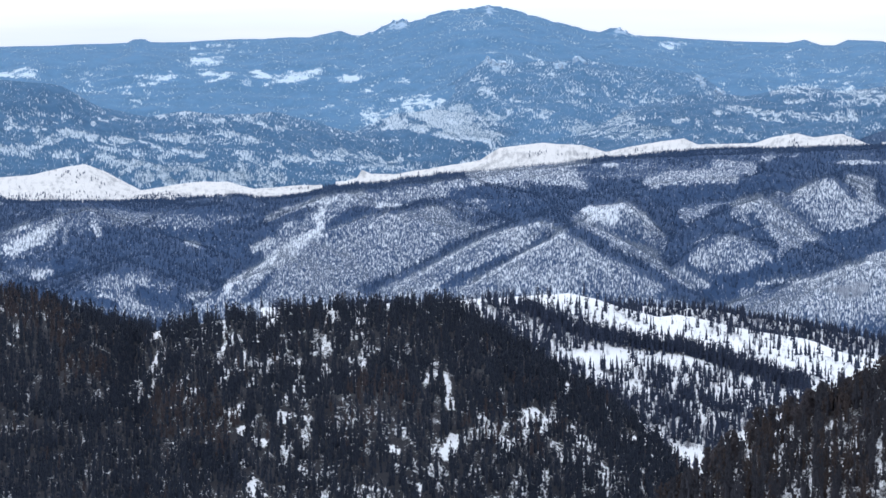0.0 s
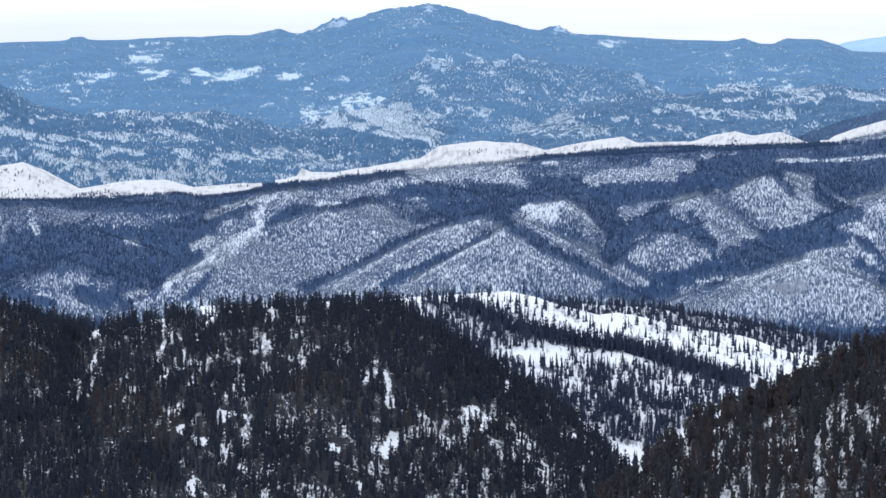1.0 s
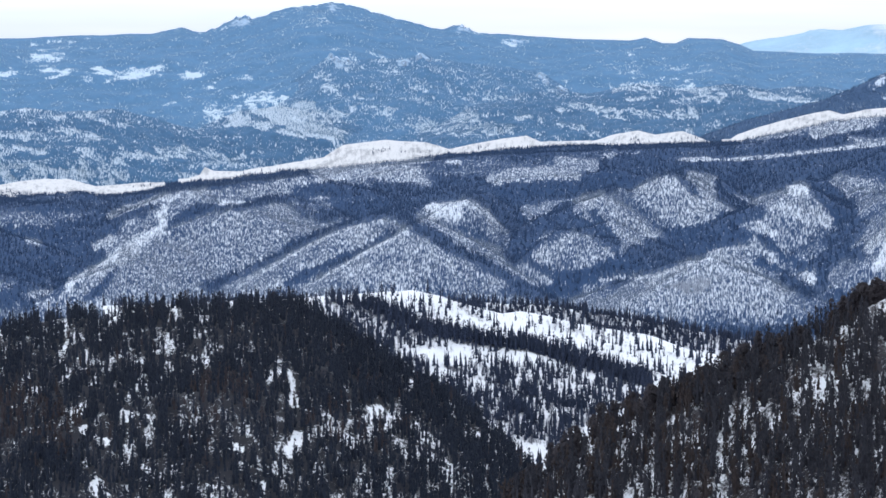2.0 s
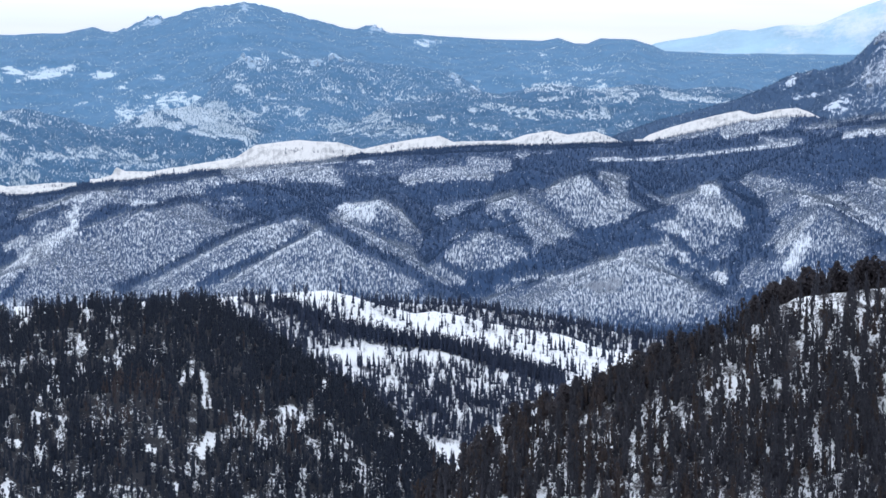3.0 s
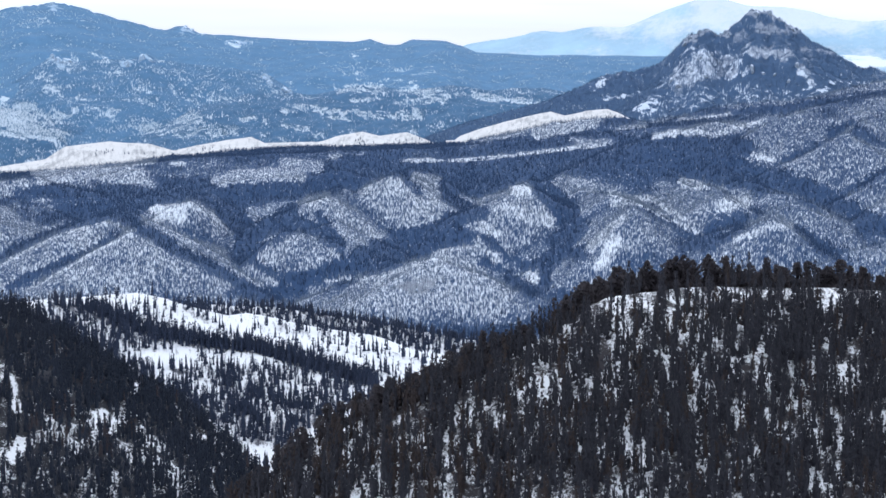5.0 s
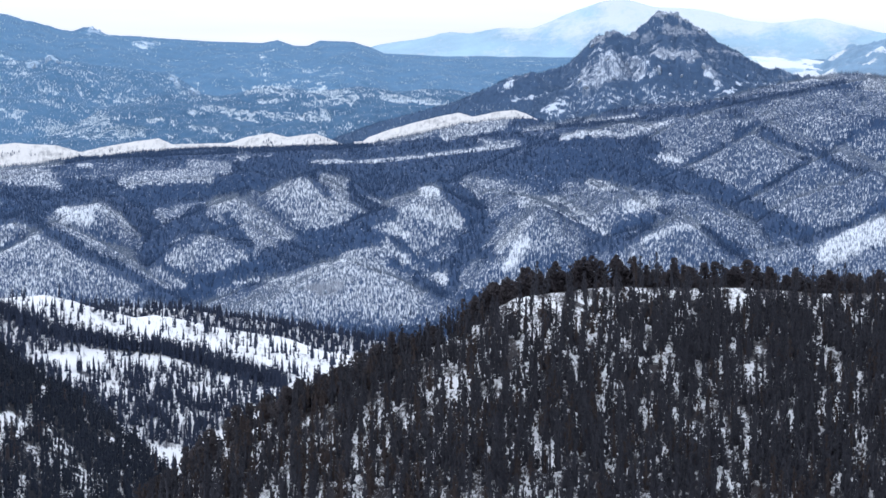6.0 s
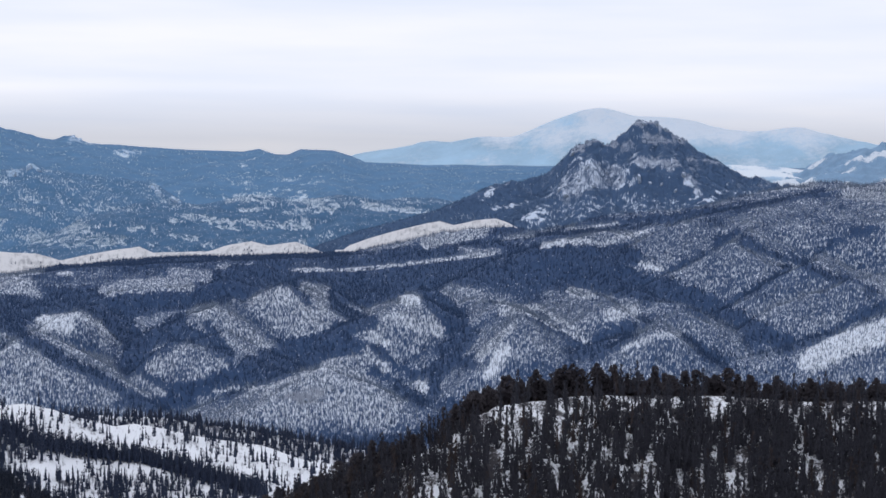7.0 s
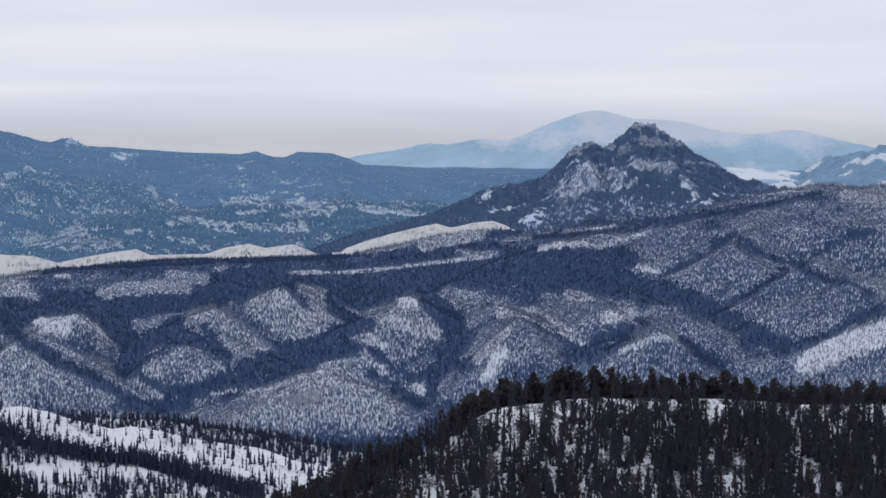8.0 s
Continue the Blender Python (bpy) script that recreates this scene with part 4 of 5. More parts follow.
MID_SPURS_B = [
    (0.9, 0.10, (8.85, -4.10), (9.63, -3.86), (10.42, -3.70)),
    (1, 0.10, (10.94, -4.63), (11.53, -5.02), (11.99, -5.38)),
    (1, 0.13, (12.28, -5.18), (12.27, -4.76), (12.77, -4.53), (13.22, -4.33)),
    (0.92, 0.17, (12.83, -4.33), (13.02, -3.84), (12.89, -3.42)),
    (1, 0.16, (8.85, -2.34), (10.15, -2.35), (11.45, -2.22), (12.75, -2.09), (14.04, -1.88)),
    (1, 0.20, (10.15, -2.82), (11.45, -2.68), (12.75, -2.48), (14.05, -2.40)),
    (0.85, 0.12, (9.08, -2.77), (9.37, -3.08)),
    (0.85, 0.16, (10.02, -3.18), (10.54, -3.46)),
    (0.12, 0.03, (9.63, -2.39), (10.93, -2.31), (12.75, -2.02), (13.91, -1.88)),
    (0.0, 0.12, (11.69, -3.07), (11.91, -3.01)),
    (0.05, 0.09, (12.11, -3.56), (12.63, -3.75)),
    (0.0, 0.10, (10.96, -3.93), (11.15, -4.03)),
    (0.0, 0.08, (11.92, -5.02), (12.07, -4.96)),
    (0.3, 0.16, (9.34, -2.69), (9.76, -2.95)),
    (0.26, 0.52, (8.86, -5.40), (10.16, -5.13), (10.95, -5.52)),
    (0.04, 0.18, (13.55, -4.72), (13.96, -4.17)),
    (0.4, 0.14, (12.75, -2.67), (12.91, -2.62)),
]
MID_EAST_DARK = [
    (1, 0.22, (12.56, -2.15), (14.07, -2.27), (15.37, -2.16), (16.67, -2.41), (17.97, -2.79), (19.26, -3.42), (20.36, -3.96)),
    (0.95, 0.14, (12.56, -2.49), (14.07, -2.53), (15.37, -2.68), (16.67, -2.65)),
    (0.95, 0.07, (12.56, -1.70), (14.71, -1.26), (16.66, -1.18), (17.95, -1.04), (19.88, -0.77), (21.15, -0.50)),
    (0.95, 0.08, (12.77, -1.96), (14.07, -1.82), (15.89, -1.81), (16.67, -1.87)),
    (1, 0.08, (17.77, -2.27), (18.22, -2.06), (18.73, -1.72), (19.24, -1.38)),
    (0.95, 0.09, (19.37, -1.56), (19.89, -1.84), (20.53, -2.05), (21.17, -2.34), (22.32, -2.71)),
    (0.9, 0.08, (21.04, -1.83), (21.80, -1.46), (22.37, -1.28)),
    (0.9, 0.08, (19.13, -3.04), (19.77, -2.68), (20.40, -2.25)),
    (1, 0.10, (20.36, -4.05), (21.19, -3.78), (21.82, -3.39), (22.68, -3.05)),
    (0.95, 0.08, (15.97, -4.36), (16.55, -3.97), (16.84, -3.77)),
    (0.9, 0.08, (18.04, -3.82), (18.62, -4.31), (19.27, -4.62)),
    (0.85, 0.08, (14.47, -3.38), (15.38, -3.83), (16.04, -4.34)),
]
MID_EAST_LIGHT = [
    (0.25, 0.16, (12.16, -1.69), (12.74, -1.54), (13.39, -1.41)),
    (0.3, 0.05, (13.97, -1.57), (14.56, -1.53)),
    (0.4, 0.07, (12.88, -1.83), (13.78, -1.89)),
    (0.05, 0.07, (14.82, -1.75), (15.37, -1.63), (15.89, -1.65)),
    (0.2, 0.04, (15.37, -1.37), (16.53, -1.21)),
    (0.15, 0.05, (16.53, -1.54), (17.31, -1.37)),
    (0.52, 0.34, (17.31, -1.67), (18.34, -1.59)),
    (0.52, 0.36, (18.87, -2.24), (19.51, -2.23)),
    (0.52, 0.26, (20.14, -1.45), (21.04, -1.51)),
    (0.52, 0.31, (20.80, -3.12), (21.81, -2.85)),
    (0.12, 0.07, (17.06, -2.16), (17.51, -2.25)),
    (0.02, 0.29, (20.94, -4.34), (21.82, -3.88), (22.68, -3.61)),
    (0.12, 0.16, (16.35, -3.32), (16.61, -3.27)),
    (0.05, 0.08, (15.48, -2.88), (15.76, -2.85)),
    (0.1, 0.05, (13.81, -3.06), (14.86, -3.50), (15.90, -3.98)),
    (0.12, 0.07, (16.68, -4.10), (17.46, -3.78), (17.91, -3.77)),
    (0.2, 0.18, (21.79, -0.47), (22.65, -0.53)),
    (0.12, 0.04, (19.11, -0.51), (21.02, -0.32)),
    (0.03, 0.05, (18.14, -0.65), (18.53, -0.65)),
]
MID_WOODS_FILL = [
    (0.97, 0.17, (1.04, -3.06), (2.07, -3.15), (3.36, -3.19), (4.27, -3.06), (5.31, -3.15), (6.61, -3.02), (7.53, -2.89)),
    (0.95, 0.18, (0.78, -3.71), (1.81, -3.45), (3.10, -3.38)),
    (0.97, 0.21, (4.99, -3.41), (5.18, -3.87), (5.44, -4.26), (5.96, -3.87), (6.49, -3.58)),
    (0.95, 0.26, (10.07, -2.94), (10.91, -2.87), (11.43, -2.73)),
    (0.95, 0.29, (12.21, -2.85), (12.67, -3.43), (13.00, -3.95), (12.61, -4.34)),
    (0.85, 0.16, (12.98, -2.56), (14.01, -2.67), (14.66, -2.96)),
    (0.92, 0.13, (8.84, -4.11), (9.88, -3.82), (10.92, -3.48)),
    (0.97, 0.20, (7.54, -5.06), (8.97, -4.57), (9.75, -4.24), (10.53, -4.10)),
    (0.95, 0.12, (10.92, -4.10), (11.38, -4.49), (11.97, -4.80), (12.35, -4.48)),
    (0.95, 0.12, (15.64, -4.24), (16.21, -3.84), (16.84, -3.58)),
    (0.97, 0.17, (7.65, -2.34), (9.22, -2.45), (10.52, -2.57), (12.07, -2.34), (13.75, -2.26)),
    (0.97, 0.17, (11.16, -2.05), (13.10, -1.88), (15.03, -1.92), (16.94, -2.00)),
    (0.97, 0.16, (14.14, -2.38), (15.68, -2.63), (16.70, -2.81), (17.82, -2.92)),
    (0.97, 0.10, (5.31, -4.52), (5.84, -4.84), (6.49, -5.17), (5.84, -5.36), (5.32, -5.17)),
    (0.9, 0.16, (6.62, -3.80), (7.20, -4.06), (7.53, -4.25)),
]
MID_SNOW_FILL = [
    (0.02, 0.18, (3.36, -3.54), (3.88, -3.61)),
    (0.05, 0.05, (3.62, -3.39), (4.14, -3.32), (4.79, -3.74)),
    (0.1, 0.10, (10.89, -3.87), (11.08, -3.99)),
    (0, 0.10, (11.56, -3.03), (11.88, -3.00)),
    (0.15, 0.12, (11.43, -3.38), (11.96, -3.64), (12.48, -3.76)),
    (0.05, 0.12, (11.97, -4.97), (12.07, -5.06)),
    (0.15, 0.07, (13.83, -3.29), (14.66, -3.15), (15.57, -3.66)),
    (0.12, 0.09, (13.32, -4.33), (13.77, -3.88), (14.09, -3.61)),
    (0.08, 0.13, (16.64, -3.19), (16.90, -3.26)),
    (0.1, 0.08, (15.43, -2.78), (15.94, -2.88)),
    (0.2, 0.10, (7.07, -3.28), (7.20, -3.21)),
    (0.1, 0.04, (-1.26, -3.37), (-0.75, -3.34)),
    (0.15, 0.04, (7.27, -5.10), (8.58, -5.00), (9.49, -4.66), (10.14, -4.52)),
    (0.1, 0.04, (14.90, -1.71), (15.41, -1.63), (16.17, -1.70), (17.19, -1.39)),
    (0.15, 0.04, (8.96, -2.33), (10.00, -2.34), (11.68, -2.17), (13.62, -1.94)),
    (0.25, 0.18, (0.66, -2.57), (1.81, -2.55), (2.98, -2.70)),
]
MID_WEST_BASIN = [
    (0.97, 0.17, (-9.86, -3.32), (-8.85, -3.22), (-7.57, -3.23), (-5.90, -3.36), (-4.61, -3.44)),
    (0.95, 0.35, (-8.60, -4.29), (-6.94, -4.18), (-5.26, -4.19), (-4.48, -3.81), (-3.44, -3.40)),
    (0.95, 0.27, (-8.87, -4.93), (-7.58, -4.56), (-5.91, -4.60), (-4.74, -4.35)),
    (0.97, 0.20, (-6.95, -5.37), (-6.30, -5.48), (-5.91, -5.09), (-4.74, -4.72), (-4.35, -4.48)),
    (0.92, 0.16, (-9.89, -5.11), (-8.62, -5.35), (-7.59, -5.59)),
    (0.9, 0.10, (-10.13, -4.66), (-9.37, -4.60), (-8.73, -4.29)),
    (0.1, 0.10, (-9.75, -4.34), (-9.37, -4.09), (-8.92, -3.77)),
    (0.12, 0.08, (-9.37, -4.87), (-8.99, -4.80)),
    (0.35, 0.05, (-8.67, -4.16), (-8.60, -3.75)),
    (0.2, 0.07, (-8.02, -3.78), (-7.90, -3.98)),
    (0.38, 0.12, (-7.65, -5.15), (-7.07, -5.08)),
    (0.35, 0.07, (-5.91, -4.19), (-5.65, -4.27)),
    (0.35, 0.05, (-6.16, -3.85), (-6.01, -3.80)),
    (0.1, 0.10, (-4.49, -4.94), (-3.83, -4.72), (-3.44, -4.46)),
    (0.2, 0.07, (-4.09, -3.68), (-3.70, -3.49), (-2.92, -3.23), (-1.88, -3.10)),
    (0.1, 0.10, (-2.85, -3.71), (-2.79, -3.43)),
    (0.15, 0.08, (-4.35, -4.35), (-3.96, -4.20)),
    (0.3, 0.07, (-5.66, -5.64), (-4.75, -5.30), (-3.97, -4.85)),
    (0.1, 0.09, (-4.49, -5.76), (-4.10, -5.63)),
]
mid_b = np.concatenate([np.arange(-14.0, -11.0, 0.1), np.arange(-11.0, 23.6, 0.05), np.arange(23.6, 27.0, 0.1)])
mid = Sheet(mid_b, np.ones((len(mid_b), 1)) * np.arange(1480, 3190, 6.2)[None, :])
STATIONS = [1480, 1800, 2100, 2500, 2850, 3190]
BASE = [(-10.1, (-6.5, -6.1, -5.2, -4.1, -3.25, -3.2)), (-8.0, (-6.6, -6.2, -5.5, -4.3, -3.3, -3.2)), (-5.0, (-6.9, -6.7, -6.1, -4.8, -3.35, -3.15)), (-2.0, (-6.9, -6.6, -5.9, -4.4, -2.98, -2.95)), (1.0, (-6.9, -6.5, -5.7, -4.1, -2.70, -2.65)),
        (5.0, (-6.9, -6.5, -5.7, -4.1, -2.25, -2.2)), (9.5, (-6.7, -6.3, -5.5, -3.8, -2.08, -2.0)), (12.5, (-6.5, -6.1, -5.3, -3.5, -1.78, -1.70)), (15.0, (-6.3, -5.9, -5.1, -3.4, -1.45, -1.30)), (20.0, (-5.8, -5.4, -4.7, -3.3, -1.25, -0.70))]
rise = np.zeros_like(mid.z)
for k in range(len(STATIONS)):
    col = np.interp(mid_b, [q[0] for q in BASE], [q[1][k] for q in BASE])[:, None]
    hat = np.interp(mid.r, STATIONS, [1.0 if i == k else 0.0 for i in range(len(STATIONS))])
    rise += col * hat
base_z = EYE + mid.r * np.tan(np.radians(rise)) + np.clip((3000 - mid.r) / 400, 0.3, 1) * (14 * (ridged(mid.x, mid.y, 260, 3, 14) - 0.6) + 6 * fbm(mid.x, mid.y, 60, 3, 2)) + 10 * np.clip((mid.r - 2750) / 200, 0, 1) * fbm(mid.x, mid.y, 75, 3, 12)
SPURS = [
    ((-2.40, -3.10, 2600), (-0.31, -2.84, 2800), 0.42, 0.35), ((-4.62, -5.21, 1960), (-3.12, -4.18, 2200), 0.60, 0.45), ((-3.12, -4.18, 2200), (-1.23, -3.56, 2300), 0.60, 0.42),
    ((-1.10, -3.52, 2280), (0.21, -3.23, 2450), 0.42, 0.36), ((2.17, -3.71, 2150), (2.82, -3.45, 2330), 0.42, 0.45),
    ((2.95, -3.97, 2040), (2.82, -3.74, 2140), 0.53, 0.50), ((3.92, -3.32, 2330), (4.76, -3.09, 2480), 0.50, 0.70),
    ((6.63, -4.02, 2130), (7.22, -3.75, 2230), 0.75, 0.50), ((7.02, -3.21, 2330), (7.60, -2.95, 2450), 0.50, 0.50),
    ((8.77, -2.71, 2400), (9.55, -2.54, 2560), 0.52, 0.55), ((10.15, -4.52, 1930), (8.66, -4.89, 1990), 0.40, 0.55),
    ((11.76, -3.00, 2330), (12.66, -2.76, 2520), 0.48, 0.55), ((14.22, -3.57, 2120), (13.95, -3.18, 2250), 0.72, 0.55),
    ((14.08, -3.15, 2270), (13.44, -3.01, 2420), 0.55, 0.42), ((17.52, -3.71, 2040), (17.26, -3.48, 2130), 0.52, 0.50),
    ((16.48, -3.20, 2200), (15.82, -2.84, 2350), 0.50, 0.50), ((17.90, -3.34, 2190), (16.86, -2.70, 2400), 0.5, 0.45),
    ((20.59, -2.15, 2420), (21.10, -1.89, 2560), 0.60, 0.45), ((21.61, -2.49, 2260), (22.50, -2.32, 2380), 0.48, 0.42),
    ((19.31, -1.64, 2570), (20.20, -1.31, 2720), 0.55, 0.50), ((17.89, -1.29, 2740), (19.17, -1.06, 2850), 0.45, 0.45),
    ((21.47, -0.40, 2880), (22.98, -0.23, 2990), 0.25, 0.20), ((23.51, -2.95, 1780), (25.50, -2.22, 1850), 0.42, 0.30),
    ((-9.36, -3.71, 2350), (-8.09, -3.40, 2500), 0.45, 0.40), ((-7.39, -4.82, 2050), (-7.20, -4.44, 2150), 0.40, 0.40),
    ((15.61, -2.88, 2450), (14.84, -2.63, 2600), 0.45, 0.42), ((-10.89, -4.52, 2080), (-12.02, -4.12, 2200), 0.4, 0.45),
    ((15.30, -1.61, 2700), (16.85, -1.38, 2820), 0.35, 0.4), ((20.32, -0.41, 3040), (21.46, -0.24, 3100), 0.25, 0.2),
    ((-2.74, -3.10, 2640), (0.72, -2.72, 2700), 0.40, 0.40), ((2.27, -2.62, 2800), (4.22, -2.41, 2850), 0.40, 0.40), ((4.87, -2.85, 2700), (7.60, -2.58, 2740), 0.40, 0.40), ((14.83, -1.86, 2860), (16.35, -1.67, 2900), 0.35, 0.35),
    ((7.47, -2.26, 2900), (9.42, -2.29, 2920), 0.35, 0.35), ((-6.03, -3.41, 2600), (-4.61, -3.16, 2700), 0.4, 0.4), ((12.17, -1.43, 2930), (13.99, -1.32, 2960), 0.3, 0.3), ((16.85, -0.99, 2960), (19.43, -0.77, 2990), 0.3, 0.3),
]
top, second, which = spur_height(mid, SPURS)
gully = ridged(mid.x, mid.y, 60, 4, 21)
top = top + 9 * (gully - 0.55)
mid.z = np.maximum(base_z, top)
mid_rise = mid.rise()
ragged_edge = fbm(mid.x, mid.y, 22, 4, 31)
grain = fbm(mid.x, mid.y, 90, 4, 30)
spread = np.where(top > base_z, 1.0, 0.5)
ravine = np.maximum(np.clip(1.3 - (top - second) / 7.0, 0, 1), np.clip(1.2 - (top - base_z) / 5.0, 0, 1))
mid.wood = np.where(top > base_z, 0.40 + 0.10 * np.clip((mid.b - 11) / 3, 0, 1) + 0.30 * ravine - 0.2 * np.clip(0.45 - gully, 0, 0.2), 0.74 + 0.5 * fbm(mid.x, mid.y * 1.2, 110, 4, 33)) + 0.14 * grain + 0.16 * ragged_edge
mid.wood = paint(mid, mid.wood, MID_WOODS_WEST + MID_RIDGES_WEST + MID_PLATEAU_WEST + MID_SPURS_A + MID_SPURS_B + MID_WOODS_FILL + MID_EAST_DARK + MID_EAST_LIGHT + MID_SNOW_FILL + MID_WEST_BASIN, ragged_edge)
mid.wood = np.clip(mid.wood + 0.10 * ragged_edge + 0.07 * np.clip(1 - np.abs(mid.wood - 0.42) / 0.22, 0, 1), 0, 1)
crag = (9.44, -5.28)
mid.rock = np.clip(1.2 - np.hypot((mid.b - crag[0]) / 1.3, (mid_rise - crag[1]) / 0.35), 0, 1) * np.clip(0.5 + 2 * fbm(mid.x, mid.y, 25, 3, 3), 0, 1)
mid.build("plateau", M_SPUR_HAZED, "snowy plateau cut into burnt, thinly wooded spurs, its ground coloured blue for haze", "hills")
CONES = [cone_template(3, 2, k) for k in range(8)]
SNAGS = [snag_template(k) for k in range(8)]
view = ((mid.b > -11.5) & (mid.b < 24.5) & (mid_rise > np.where(mid.b > 13, -5.5, -6.4))).astype(float)
p = mid.scatter(150000, view * np.clip((mid.wood - 0.52) * 2.6, 0.0, 1), 1)
joined("woods", p, CONES, (3.0, 5.4), (1.3, 2.2), M_FIR_MID_HAZED, "dark conifer woods coloured blue for haze on the plateau and in its ravines", "woods", 1)
p = mid.scatter(500000, view * spread * np.clip(1.25 - mid.wood * 1.6, 0.0, 1) * np.clip(mid.wood * 5 + 0.12, 0, 1), 2)
joined("burnt_woods", p, SNAGS, (3.6, 6.4), (0.5, 0.9), M_SNAG_HAZED, "standing burnt trunks on the snowy spurs, paled to blue-grey for haze", "dead trees", 2)

# ---- the rocky butte ----
but_b = np.arange(8.0, 23.0, 0.035)
butte = Sheet(but_b, np.ones((len(but_b), 1)) * np.arange(3060, 3560, 3.8)[None, :])
BUTTE_SPURS = [
    ((16.91, 1.03, 3362), (17.35, 1.06, 3366), 1.0, 0.9), ((16.78, 0.90, 3355), (17.09, 0.98, 3370), 0.95, 0.9), ((17.74, 0.77, 3370), (17.48, 0.95, 3376), 1.0, 0.64),
    ((16.38, 0.64, 3350), (16.71, 0.72, 3360), 0.8, 0.8), ((15.96, 0.72, 3350), (16.06, 0.67, 3360), 0.9, 0.9), ((15.57, 0.56, 3345), (15.80, 0.62, 3350), 1.0, 0.9),
    ((15.93, 0.07, 3270), (15.93, 0.43, 3330), 0.85, 0.8), ((15.55, -0.22, 3240), (15.67, 0.28, 3310), 0.8, 0.8), ((17.68, 0.29, 3280), (17.48, 0.67, 3340), 0.9, 0.62),
    ((16.97, 0.26, 3270), (17.09, 0.74, 3335), 0.9, 0.9), ((18.01, -0.13, 3250), (17.81, 0.22, 3300), 0.7, 0.5),
    ((13.79, -0.33, 3330), (14.83, -0.19, 3360), 0.50, 0.5), ((18.39, 0.29, 3370), (17.87, 0.68, 3375), 0.6, 0.66), ((19.03, -0.04, 3380), (18.39, 0.29, 3370), 0.5, 0.5), ((20.45, -0.37, 3370), (19.03, -0.07, 3380), 0.3, 0.3),
    ((12.56, -0.88, 3270), (13.73, -0.36, 3330), 0.45, 0.45), ((10.61, -1.41, 3200), (12.56, -0.88, 3270), 0.4, 0.4),
    ((15.81, -0.83, 3170), (15.87, -0.24, 3240), 0.55, 0.5), ((17.11, -0.88, 3160), (17.23, -0.30, 3240), 0.5, 0.5), ((14.64, -0.96, 3170), (15.16, -0.38, 3260), 0.5, 0.5), ((18.65, -0.61, 3200), (18.52, -0.23, 3290), 0.35, 0.35),
]
bt, bt2, bw = spur_height(butte, BUTTE_SPURS, 110.0, 8.0)
rough = np.clip((butte.z * 0 + bt - (EYE - 55)) / 40, 0, 1)
butte.z = bt + rough * (9 * (ridged(butte.x, butte.y, 40, 4, 3) - 0.5) + 7 * fbm(butte.x, butte.y, 11, 2, 4))
butte.z = np.maximum(butte.z, EYE - 130)
butte.wood = np.clip(0.97 + 0.25 * fbm(butte.x, butte.y, 40, 4, 40), 0, 1)
butte.rock = np.clip(rough * (0.12 + 0.9 * fbm(butte.x, butte.y, 18, 4, 44)), 0, 1)
BUTTE_SNOW = [
    (0.35, 0.31, (15.26, -0.56), (15.70, -0.10), (16.41, -0.06)),
    (0.08, 0.10, (15.06, -0.62), (15.26, -0.56)),
    (0.1, 0.09, (15.63, 0.14), (15.95, 0.12)),
    (0.15, 0.12, (15.32, -0.75), (15.39, -0.88)),
    (0.55, 0.29, (14.68, -1.14), (15.97, -0.88), (17.89, -0.99)),
    (0.4, 0.17, (16.98, 0.25), (17.77, 0.14)),
    (0.3, 0.10, (18.11, -0.26), (18.42, -0.54)),
    (0.03, 0.09, (18.29, -0.69), (18.65, -0.64)),
    (0.12, 0.05, (18.77, -0.49), (20.01, -0.54)),
    (0.02, 0.08, (13.34, -0.67), (13.59, -0.51)),
    (0.15, 0.03, (13.64, -0.90), (14.42, -0.76)),
    (0.25, 0.08, (16.63, -0.63), (16.86, -0.57)),
    (0.2, 0.04, (16.48, -1.14), (17.63, -1.04)),
    (0.12, 0.12, (14.40, -1.10), (14.71, -1.08)),
    (0.3, 0.09, (16.60, -0.29), (16.86, -0.23)),
]
BUTTE_ROCK = [
    (0.8, 0.09, (16.90, 1.10), (17.16, 1.20), (17.54, 1.02)),
    (0.7, 0.09, (15.50, 0.50), (15.95, 0.67), (16.40, 0.61)),
    (0.6, 0.09, (17.10, 0.76), (17.55, 0.67)),
    (0.5, 0.26, (15.32, -0.43), (15.83, -0.14), (16.34, -0.14)),
    (0.6, 0.16, (16.98, 0.25), (17.77, 0.14)),
    (0.6, 0.09, (17.80, 0.74), (17.99, 0.68)),
    (0.5, 0.09, (16.65, 0.48), (16.74, 0.61)),
    (0.5, 0.09, (18.00, -0.03), (18.39, -0.47)),
]
fray = fbm(butte.x, butte.y, 9, 3, 47) + 0.5 * fbm(butte.x, butte.y, 25, 3, 46)
butte.wood = np.clip(butte.wood - (1 - paint(butte, 1 + 0 * butte.z, BUTTE_SNOW, fray, 1.5)) * (0.62 + 1.3 * fbm(butte.x, butte.y, 6, 3, 48)), 0, 1)
butte.rock = np.clip(paint(butte, butte.rock, BUTTE_ROCK, fray, 1.5), 0, 1)
butte.build("rocky_butte", M_BUTTE_HAZED, "steep twin-topped rocky butte with snow between pines, its slopes coloured blue for haze", "butte")
view = ((butte.b > 9) & (butte.b < 21) & (butte.r < 3395)).astype(float) * (butte.z > EYE - 128)
p = butte.scatter(40000, view * np.clip(butte.wood * 1.2 - 0.22 - 0.08 * butte.rock, 0, 1), 3)
joined("woods", p, CONES, (2.0, 3.6), (1.4, 2.2), M_FIR_BUTTE_HAZED, "dark pines tinted blue for haze on the flanks of the rocky butte", "woods", 3)

